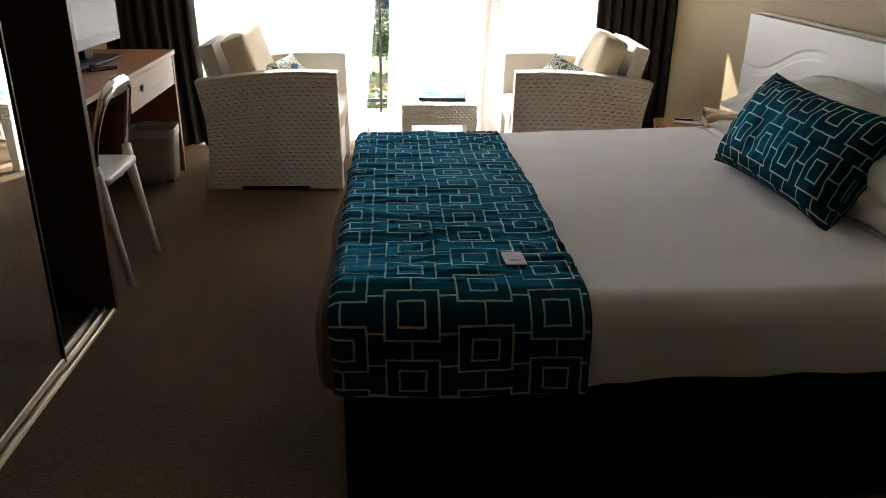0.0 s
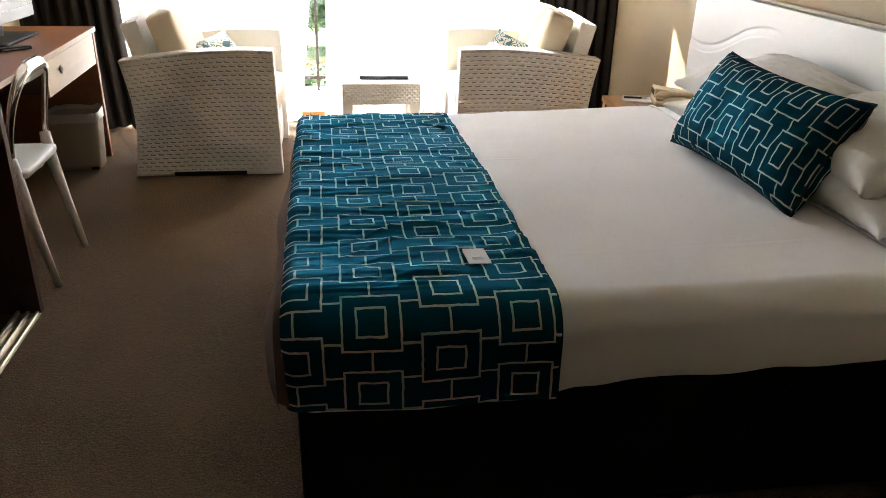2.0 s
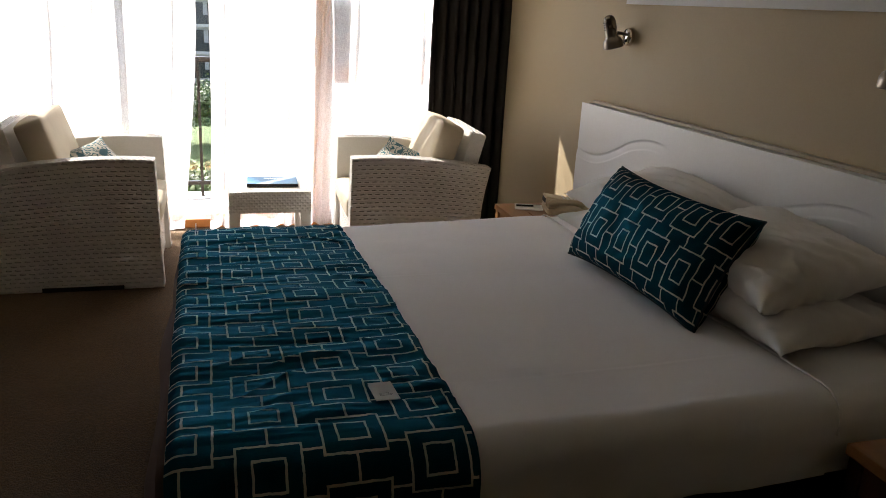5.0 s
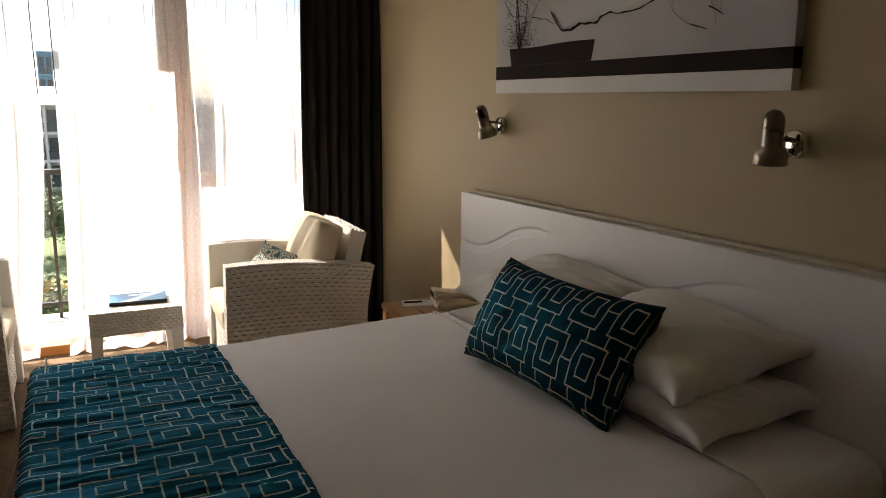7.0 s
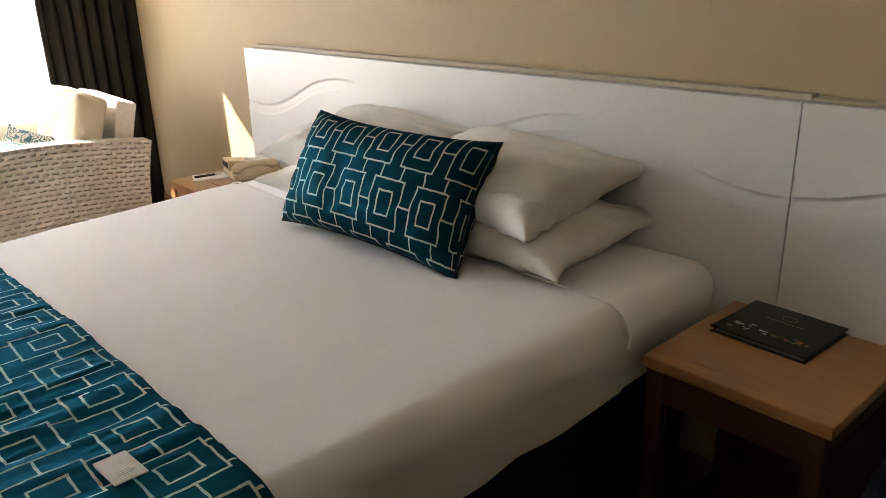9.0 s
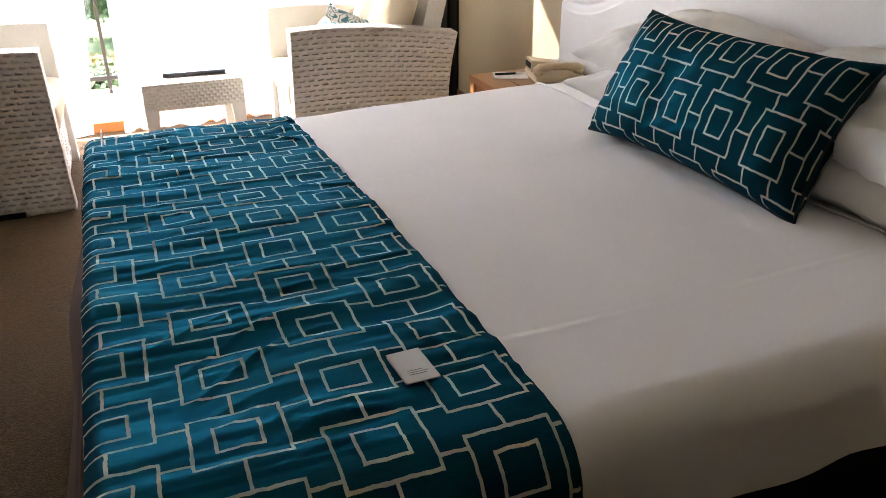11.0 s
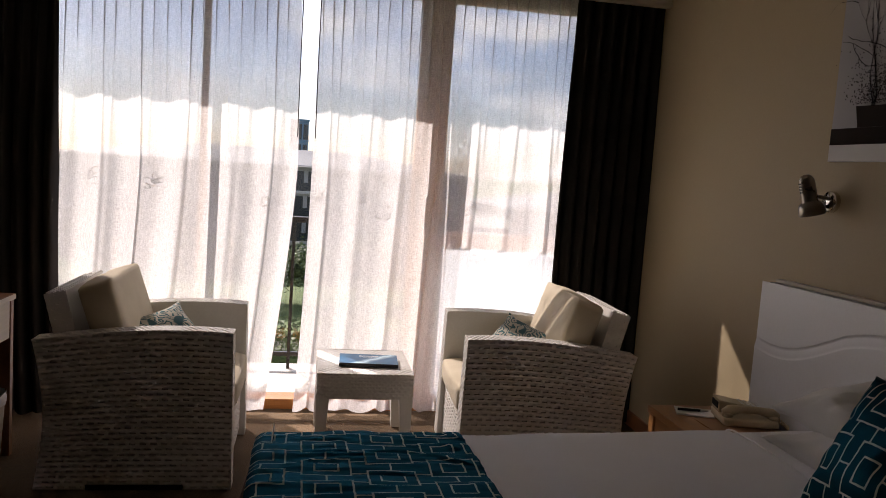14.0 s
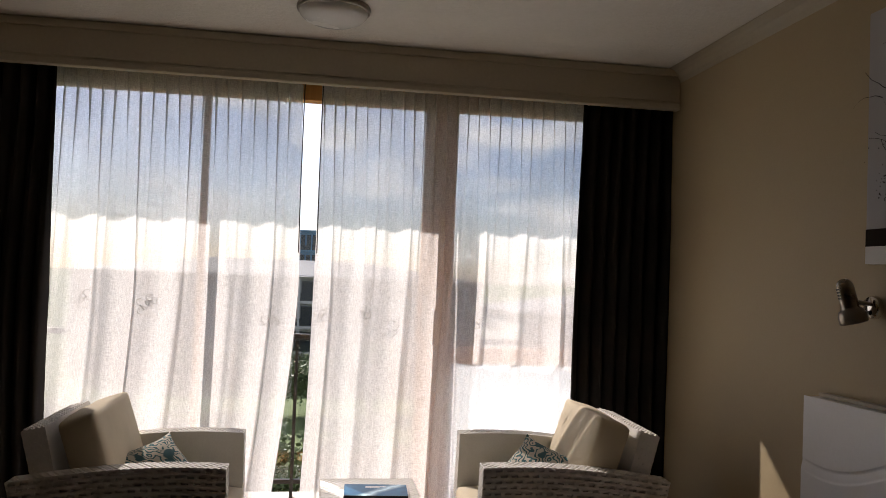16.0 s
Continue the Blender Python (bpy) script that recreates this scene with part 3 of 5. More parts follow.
# ---- curtains ----
def hung(name, left, right, top, bottom, y, depth_top, depth_low, pitch, material, label, seed, cols, rows_n, group, lap_top=0.0, lap_low=0.0, uneven=0.0, gather=0.5):
    """A pleated curtain between two edge curves left(s), right(s); s is 0 at the top and 1 at the hem."""

    def f(u, v):
        s = v
        x = left(s) + (right(s) - left(s)) * u
        w0 = left(0.0) + (right(0.0) - left(0.0)) * u
        ph = 2 * math.pi * w0 / pitch + uneven * (1.9 * noise.noise(Vector((w0 * 3.1 + seed, 4, 0))) + 0.8 * noise.noise(Vector((w0 * 9.0 + seed, 8, 0))))
        some = 1.0 - uneven * (0.75 - 1.5 * abs(noise.noise(Vector((w0 * 5.2, seed, 3)))))
        slow = 1.6 * noise.noise(Vector((w0 * 2.2 + seed, s * 0.7, 0))) * s
        tight = math.sin(ph)
        tight = math.copysign(abs(tight) ** 0.6, tight)
        wide = ph * gather + slow * 2 + seed
        loose = math.sin(wide) + 0.35 * math.sin(2 * wide - slow)
        a = min(1.0, s * 2.2)
        off = (1 - a) * depth_top * tight + a * (0.4 + 0.6 * some) * depth_low * loose
        x += (1 - a) * lap_top * math.sin(ph + 0.8) + a * some * lap_low * math.sin(wide + 1.1)
        hem = 0.008 * math.sin(ph * 0.5 + seed) * s
        return Vector((x, y + off + 0.02 * s * noise.noise(Vector((w0 * 1.3, seed, s))), top + (bottom - top) * s + hem))

    th = thing(name, Matrix(), label, "curtain", group)
    part("fabric", surface(cols, rows_n, f), material, th, "", True)
    # heading tape with pinch pleats
    part("heading", surface(cols, 1, lambda u, v: f(u, 0) + Vector((0, -0.004, -0.035 + 0.05 * v))), material, th)
    return th, f


left_sheer, f_left = hung("sheer_curtain", lambda s: -1.21 - 0.02 * s - 0.10 * max(0, s - 0.5), lambda s: 0.152 + 0.012 * math.sin(s * 4) - 0.19 * max(0.0, s - 0.42) ** 1.35 * 1.2, 2.49, 0.015, 6.27, 0.012, 0.032, 0.064, M_SHEER,
                          "white linen voile curtain hanging in soft pleats", 1.7, 620, 48, "window curtains", 0.0195, 0.035, 1.0, 0.29)
right_sheer, f_right = hung("sheer_curtain", lambda s: 0.248 + 0.014 * math.sin(s * 3) - 0.035 * s ** 3, lambda s: 1.79 - 0.03 * s, 2.49, 0.02, 6.275, 0.012, 0.030, 0.062, M_SHEER,
                            "white linen voile curtain drawn beside the door gap", 4.1, 680, 48, "window curtains", 0.019, 0.034, 1.0, 0.285)
hung("blackout_curtain", lambda s: 1.705 - 0.02 * math.sin(s * 3.1) + 0.02 * max(0, 0.08 - abs(s - 0.1)), lambda s: 2.232, 2.475, 0.02, 6.185, 0.03, 0.034, 0.075, M_DRAPE,
     "dark brown blackout drape gathered at the wall", 0.6, 220, 30, "window curtains", 0.006, 0.016, 0.5, 1.0)
hung("blackout_curtain", lambda s: -1.658, lambda s: -1.06 - 0.02 * math.sin(s * 3.1) + 0.03 * s ** 4, 2.475, 0.01, 6.18, 0.03, 0.036, 0.08, M_DRAPE,
     "dark brown blackout drape gathered beside the desk", 2.3, 240, 30, "window curtains", 0.006, 0.016, 0.5, 1.0)


def motif(host, x, z, size, seed):
    """A small embroidered flower outline on the voile."""
    f = f_left if host is left_sheer else f_right
    rnd = random.Random(seed)
    bm = bmesh.new()
    lo, hi = (-1.21, 0.15) if host is left_sheer else (0.248, 1.79)
    s = (2.49 - z) / 2.475
    y = f((x - lo) / (hi - lo), s).y - 0.012
    for k in range(7):
        cx, cz, r = x + rnd.uniform(-1, 1) * size * 0.6, z + rnd.uniform(-1, 1) * size * 0.5, size * rnd.uniform(0.25, 0.45)
        a0 = rnd.uniform(0, 6.28)
        pts = [(cx + r * math.cos(a0 + t * 0.62) * (1 - t * 0.05), y + 0.002 * math.sin(t), cz + r * 0.8 * math.sin(a0 + t * 0.62)) for t in range(9)]
        tube(pts, 0.0011, 5, bm)
    part("embroidery", bm, M_THREAD, host, "fine grey embroidered flower outline")


for i, (x, z) in enumerate(((-0.93, 1.31), (-0.60, 1.28), (-0.55, 1.30), (0.02, 1.22))):
    motif(left_sheer, x, z, 0.06, 10 + i)
for i, (x, z) in enumerate(((0.31, 1.27), (0.55, 1.29), (0.67, 1.20), (1.2, 1.25))):
    motif(right_sheer, x, z, 0.06, 20 + i)
for x in (0.165, 0.262):
    cord = thing("curtain_rod", pose(x, 6.235, 2.46), "thin black curtain draw rod", "curtain rod", "window curtains")
    part("wand", tube([(0, 0, 0.161), (0, 0, 0), (0, 0.003, -0.45), (0.004, 0, -0.87)], 0.003, 8), M_RAIL, cord)


# ---- bed ----
BED_X0, BED_X1, BED_N, BED_F, BED_Z, BED_R = 0.115, 2.135, 2.30, 4.27, 0.650, 0.085


def bed_path(s, out=0.0, low=0.40):
    """Across the bed from the near hem, up, over and down: place and outward way at arc length s."""
    hang, quarter, flat = BED_Z - BED_R - low, BED_R * math.pi / 2, BED_F - BED_N - 2 * BED_R
    if s < hang:
        return Vector((0, BED_N - out, low + s)), Vector((0, -1, 0))
    s -= hang
    if s < quarter:
        a = s / BED_R
        d = Vector((0, -math.cos(a), math.sin(a)))
        return Vector((0, BED_N + BED_R, BED_Z - BED_R)) + d * (BED_R + out), d
    s -= quarter
    if s < flat:
        sag = -0.012 * math.sin(math.pi * s / flat)
        return Vector((0, BED_N + BED_R + s, BED_Z + out + sag)), Vector((0, 0, 1))
    s -= flat
    if s < quarter:
        a = s / BED_R
        d = Vector((0, math.sin(a), math.cos(a)))
        return Vector((0, BED_F - BED_R, BED_Z - BED_R)) + d * (BED_R + out), d
    s -= quarter
    return Vector((0, BED_F + out, BED_Z - BED_R - s)), Vector((0, 1, 0))


def bed_dip(x, y):
    """The mattress sinks towards its far foot corner and rises under the pillows."""
    far = max(0.0, min(1.0, (y - 3.1) / 1.1)) ** 1.4
    foot = 1 - max(0.0, min(1.0, (x - 0.9) / 1.1))
    return -0.058 * far * (0.55 + 0.45 * foot) + 0.012 * max(0.0, min(1.0, (x - 1.3) / 0.6))


BED_LEN = 2 * (BED_Z - BED_R - 0.40) + BED_R * math.pi + BED_F - BED_N - 2 * BED_R


def bed():
    b = thing("bed", Matrix(), "king bed made up with white sheets on a black base", "bed")
    part("base", block(BED_X0 + 0.06, BED_N + 0.05, 0.0, BED_X1 - 0.01, BED_F - 0.05, 0.46, 0.02), M_BLACK, b, "black fabric bed base")

    def lay(x0, x1, out, low, crease, seed):
        n_len = BED_LEN

        def f(u, v):
            x = x0 + (x1 - x0) * u
            s = v * n_len
            p, d = bed_path(s, out, low)
            p.x = x
            k = noise.noise(Vector((x * 1.3 + seed, s * 1.1, 0))) * 0.009 + noise.noise(Vector((x * 4 + seed, s * 5, 2))) * 0.003
            if s < 0.3:
                k += 0.006 * math.sin(x * 17 + 2 * noise.noise(Vector((x * 3, s * 4, 5)))) * (1 - s / 0.3)
                p.z += (0.006 * noise.noise(Vector((x * 5, 0, seed))) + 0.028 * max(0.0, min(1.0, (x - 0.75) / 0.1)) + 0.03 * max(0.0, min(1.0, (x - 0.9) / 1.0))) * (1 - s / 0.3)
            k += 0.0045 * abs(noise.noise(Vector((x * 5 + s * 4 + seed, s * 8 - x * 2, 1)))) * max(0.0, 1 - s / 0.55) + 0.0022 * abs(noise.noise(Vector((x * 3 - s * 2, s * 5 + x, seed))))
            for c in crease:
                k += 0.0011 * math.exp(-(((s - c) / 0.006) ** 2)) - 0.0008 * math.exp(-(((s - c - 0.012) / 0.007) ** 2))
            if s < 0.2 and x > 0.7:
                p.y += 0.012 * (1 - s / 0.2) ** 1.4 * min(1.0, (x - 0.7) / 0.12)  # tucked in under the mattress
            end = max(0.0, 1 - (x - x0) / 0.06)
            p -= d * 0.03 * end * end
            p.z += bed_dip(x, p.y) * min(1.0, s / 0.3)
            return p + d * k

        return f

    rows_n = 330
    part("mattress", surface(40, rows_n, lay(BED_X0 + 0.055, BED_X1, 0.0, 0.40, (), 3.0)), M_SHEET, b, "white fitted sheet over the mattress", True)
    part("top_sheet", surface(60, rows_n, lay(BED_X0 + 0.05, 1.735, 0.007, 0.40, (0.50, 1.34), 3.0)), M_SHEET, b, "tucked white top sheet with pressed creases", True)
    part("foot_throw", surface(14, 200, lay(BED_X0 + 0.018, 0.215, 0.004, 0.415, (), 3.0)), M_BROWN, b, "brown satin throw folded over the foot of the mattress", True)
    edge = []
    f = lay(BED_X0 - 0.004, 1.735, 0.010, 0.40, (), 3.0)
    for i in range(70):
        q = f(1.0, 0.06 + 0.88 * i / 69)
        q.x += 0.012 * math.sin(i * 0.13)
        edge.append(q)
    part("sheet_fold", tube(edge, 0.0035, 8, None), M_SHEET, b, "folded hem of the top sheet", True)
    # end panels closing the mattress
    for x in (BED_X0 + 0.062, BED_X1 - 0.004):
        part("mattress_end", block(x, BED_N + 0.03, 0.40, x + 0.004, BED_F - 0.03, BED_Z - 0.03, 0.001), M_SHEET, b)

    def skirt(u, v):
        y = BED_N + 0.03 + (BED_F - BED_N - 0.05) * u
        z = BED_Z - 0.016 + bed_dip(BED_X0, y) * min(1.0, u * 6) - (0.27 - 0.03 * u) * v
        wave = 0.008 * math.sin(y * 9 + 1) + 0.016 * noise.noise(Vector((y * 2.2, v * 1.3, 1)))
        belly = math.sin(min(1.0, v * 1.9) * math.pi / 2) * min(1.0, 0.3 + u * 7)
        x = BED_X0 + 0.028 - 0.042 * belly + wave * min(1, v * 2.0) + 0.012 * max(0.0, v - 0.5)
        return Vector((x, y, z))

    part("foot_valance", surface(60, 24, skirt), M_BROWN, b, "brown satin throw bulging over the foot", True)
    return b


bed()


def bed_runner():
    r = thing("bed_runner", Matrix(), "teal bed runner with a pale nested-square print", "bed runner")
    x0, x1 = 0.118, 0.778

    def f(u, v):
        s = v * BED_LEN
        p, d = bed_path(s, 0.014, 0.405)
        drift = (0.036 - 0.014 * u) * (1 - v)
        p.x = x0 + (x1 - x0) * u + drift + 0.006 * noise.noise(Vector((u * 2, s * 4, 9)))
        k = 0.009 * noise.noise(Vector((p.x * 2.2, s * 12, 4))) + 0.007 * abs(noise.noise(Vector((p.x * 3, s * 26, 8)))) + 0.002 * abs(noise.noise(Vector((p.x * 7, s * 48, 3))))
        k += 0.013 * max(0.0, noise.noise(Vector((p.x * 3.1 + 5, s * 9.0, 1)))) ** 1.5 * max(0.0, math.sin(s * 1.35))
        # short pinched folds running across the cloth
        pinch = max(0.0, 1 - 5.0 * abs(noise.noise(Vector((p.x * 2.6 + 3, s * 11.0 + 0.8 * math.sin(p.x * 9), 12))))) ** 2
        patch = max(0.0, min(1.0, 0.35 + 1.6 * noise.noise(Vector((p.x * 3.0, s * 2.3, 21)))))
        k += 0.007 * pinch * patch + 0.002 * noise.noise(Vector((p.x * 5, s * 34, 17)))
        if s < 0.3:
            k *= 0.25
            k += 0.006 * math.sin(p.x * 14 + 1.5) * (1 - s / 0.3)
        edge = max(0.0, 1 - u / 0.05)
        p -= d * 0.02 * edge * edge
        if u > 0.99:
            k -= 0.005
        p.z += bed_dip(p.x, p.y) * min(1.0, s / 0.3)
        return p + d * k

    part("fabric", surface(72, 420, f, None, lambda u, v: (u * (x1 - x0), v * BED_LEN)), M_RUNNER, r, "", True)
    hem = [f(0.995, i / 120) for i in range(121)]
    part("piping", tube(hem, 0.0035, 6), M_RUNNER, r)


bed_runner()


def card():
    c = thing("card", Matrix.LocRotScale((0.634, 2.543, 0.668), Euler((radians(-2), radians(2), radians(3))), (0.82, 0.82, 1.0)), "small white folded notice card lying on the bed runner", "card")
    leaf = block(-0.035, -0.052, 0.0, 0.035, 0.052, 0.0012, 0.0004)
    part("lower_leaf", leaf, M_PAPER, c)
    part("upper_leaf", block(-0.035, -0.052, 0.0, 0.035, 0.052, 0.0012, 0.0004), M_PAPER, c, "", False, pose(0, 0, 0.003, 2.5, 0, 1.5))
    glyph_bars(c, 0.0, -0.022, 0.0066, [(-0.02, 0.03), (-0.02, 0.04), (-0.02, 0.034)], 0.007, 0.0011, M_SILVER)


card()


def plain_pillow(m, seed, label, thick):
    p = thing("pillow", m, label, "pillow", "bed pillows")
    part("pillowcase", pillow(0.42, 0.64, thick, seed, 0.036, 0.05, 72, False, 0.38), M_PILLOW, p, "", True)


for low, high, kind in ((2.84, 2.905, 1.0), (3.53, 3.55, 5.0)):
    plain_pillow(pose(1.92, low, 0.732, 0, -4, 2), kind, "plump white pillow lying on the bed", 0.15)
    plain_pillow(pose(1.935, high, 0.848, 0, -11, -3), kind + 2.7, "plump white pillow stacked against the headboard", 0.195)


def bolster():
    m = Matrix.LocRotScale((1.69, 3.165, 0.822), Euler((radians(0), radians(-60), radians(3)), "XYZ"), None)
    c = thing("bolster_cushion", m, "long teal cushion with pale nested squares leaning on pillows", "cushion")
    part("cover", pillow(0.375, 0.785, 0.225, 7.0, 0.018, 0.006, 60, True, 0.40, 0.09), M_BOLSTER, c, "", True)
    seam = []
    for i in range(96):
        k, f = divmod(i / 24, 1.0)
        a, b = ((-1 + 2 * f, -1), (1, -1 + 2 * f), (1 - 2 * f, 1), (-1, 1 - 2 * f))[int(k)]
        pull = (abs(a) * abs(b)) ** 5 * 0.006
        seam.append((a * (0.1875 * (1 - 0.09 * (1 - b * b) * abs(a) ** 4) + pull), b * (0.3925 * (1 - 0.06 * (1 - a * a) * abs(b) ** 4) + pull), 0.0))
    part("piping", tube(seam + seam[:1], 0.0045, 8), M_BOLSTER_CORD, c, "dark teal corded piping", True)
    return c


bolster()


# ---- headboard ----
HB = 2.142


def wave_line(y):
    """Height of the carved wave along the headboard."""
    return 0.952 + 0.063 * math.cos((y - 3.97) * 2 * math.pi / 1.185) - 0.05 * max(0.0, (y - 4.2) / 0.45)


def wave_fade(y):
    """The carving runs out on each falling stretch of the wave."""
    away = abs((y - 3.75 + 0.5925) % 1.185 - 0.5925)
    return 0.04 + 0.96 * min(1.0, max(0.0, (away - 0.13) / 0.2))


def hb_top(y):
    return 1.092 + 0.0115 * (4.744 - y)


def headboard():
    h = thing("headboard", Matrix(), "white lacquered headboard carved with flowing wave lines", "headboard")
    offs = [(-0.9, 0.001), (-0.14, 0.001), (-0.075, 0.0014), (-0.050, 0.0019), (-0.046, 0.0018), (-0.043, 0.0004), (-0.036, 0.0), (-0.012, -0.0008), (-0.003, -0.0034), (0.0, 0.0012), (0.004, 0.0013), (0.03, 0.0008), (0.07, 0.0003), (0.9, 0.0)]
    for y0, y1 in ((2.1335, 4.744), (1.46, 2.1298)):
        n = len(offs) - 1

        def f(u, v):
            y = y0 + (y1 - y0) * u
            dz, out = offs[round(v * n)]
            w = wave_line(y)
            fade = wave_fade(y)
            z = min(hb_top(y) - 0.004, max(0.42, w + dz)) if abs(dz) < 0.5 else (0.42 if dz < 0 else hb_top(y))
            if dz < -0.02 and u > 0.999 and y1 > 4:
                y += 0.008  # the lower leaf stands a little past the upper one
            return Vector((HB - out * fade, y, z))

        bm = surface(140, n, f)
        front = part("panel_front", bm, M_WHITE, h, "", True)
        bm = block(HB + 0.006, y0, 0.42, X1 - 0.001, y1, 1.088, 0.003)
        for v in bm.verts:
            v.co.z += 0.0115 * (4.744 - v.co.y) if v.co.z > 0.5 else 0.0
        part("panel", bm, M_WHITE, h)
        part("panel_edge", block(HB + 0.0005, y1 - 0.012, 0.42, HB + 0.008, y1 - 0.0005, 1.088, 0.001), M_WHITE, h)
    for y0, y1, dx, t in ((2.134, 4.735, 0.055, 0.014), (1.46, 2.130, 0.045, 0.008)):
        bm = block(HB + dx, y0, 1.0895, X1 - 0.002, y1, 1.0895 + t, 0.003)
        for v in bm.verts:
            v.co.z += 0.0115 * (4.744 - v.co.y)
        part("top_cap", bm, M_TRIM, h, "cream capping strip along the wall")


headboard()


# ---- bedside tables ----
def bedside(m, label, w, d, h, under):
    t = thing("bedside_table", m, label, "bedside table", "bedside tables")
    part("top", block(-w, -d, h - 0.03, w, d, h, 0.004), M_BEECH, t)
    for y in (-d + 0.03, d - 0.03):
        for x in (-w + 0.025, w - 0.025):
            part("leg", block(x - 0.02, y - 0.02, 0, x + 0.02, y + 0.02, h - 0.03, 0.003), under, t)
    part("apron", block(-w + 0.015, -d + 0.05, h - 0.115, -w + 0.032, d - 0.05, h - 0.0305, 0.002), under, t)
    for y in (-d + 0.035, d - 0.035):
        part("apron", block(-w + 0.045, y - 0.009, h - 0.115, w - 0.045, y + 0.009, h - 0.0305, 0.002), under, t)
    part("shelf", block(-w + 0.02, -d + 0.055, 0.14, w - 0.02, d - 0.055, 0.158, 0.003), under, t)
    part("back", block(w - 0.032, -d + 0.05, 0.16, w - 0.02, d - 0.05, h - 0.031, 0.002), M_DARKWOOD, t)
    return t


# near table: legs, aprons and shelf carry the shade in their wood colour
bedside(pose(1.925, 2.022, 0, 0, 0, 0), "honey-coloured wooden bedside table holding a black folder", 0.212, 0.216, 0.59, M_REDWOOD_SHADED)
bedside(pose(1.925, 4.575, 0, 0, 0, 0), "honey-coloured wooden bedside table holding a telephone", 0.21, 0.235, 0.53, M_BEECH)


def folder():
    f = thing("menu_folder", Matrix.LocRotScale((2.035, 2.07, 0.5902), Euler((0, 0, radians(-2))), (0.88, 0.9, 1.0)), "black laminated guest folder with small printed photo", "folder")
    part("page_block", block(-0.115, -0.122, 0.001, 0.116, 0.122, 0.012, 0.002), M_INK, f, "grey page edges")
    part("cover", block(-0.125, -0.13, 0.0125, 0.12, 0.13, 0.0155, 0.001), M_BLACKCARD, f)
    part("back_cover", block(-0.125, -0.13, 0.0, 0.12, 0.13, 0.0008), M_BLACKCARD, f)
    part("emblem", tube([(0.06 + 0.014 * math.cos(a / 3.82), -0.0 + 0.02 * math.sin(a / 3.82), 0.016) for a in range(25)], 0.0011, 5), M_GOLD, f, "small gold ring emblem")
    bars = bmesh.new()
    for i in range(9):
        block(0.026, -0.052 + i * 0.012, 0.0157, 0.030, -0.044 + i * 0.012, 0.0162, bm=bars)
    part("print", bars, M_GOLD, f)
    rnd = random.Random(4)
    for nm, mat_, y0, y1, k in (("photo_glint", M_PAPER, 0.0, 0.105, 18), ("photo_leaf", M_GREENINK, -0.085, -0.01, 9), ("photo_fruit", M_REDINK, -0.105, -0.05, 9)):
        bm = bmesh.new()
        for i in range(k):
            y, x, a = rnd.uniform(y0, y1), rnd.gauss(-0.066, 0.012), rnd.uniform(0.002, 0.007)
            block(x - a * 0.5, y - a, 0.0157, x + a * 0.5, y + a, 0.0161, bm=bm)
        part(nm, bm, mat_, f)


folder()


def notepad():
    n = thing("notepad", Matrix.LocRotScale((1.872, 4.705, 0.5302), Euler((0, 0, radians(-20))), None), "white hotel notepad with a dark pen on it", "notepad")
    part("sheets", block(-0.075, -0.055, 0, 0.075, 0.055, 0.006, 0.001), M_PAPER, n)
    glyph_bars(n, 0.0, 0.035, 0.0062, [(0.02, 0.04), (0.025, 0.03)], 0.008, 0.003, M_INK)
    p = thing("pen", Matrix.LocRotScale((1.866, 4.705, 0.5422), Euler((0, 0, radians(-12))), None), "dark ballpoint pen lying on the notepad", "pen")
    part("barrel", tube([(-0.062, 0, 0), (0.0, 0, 0), (0.03, 0, 0)], 0.0052, 10), M_SHADOWGAP, p, "", True)
    part("tip", tube([(0.03, 0, 0), (0.055, 0, 0), (0.066, 0, 0)], [0.005, 0.0042, 0.001], 10), M_LIGHTPL, p, "", True)


notepad()


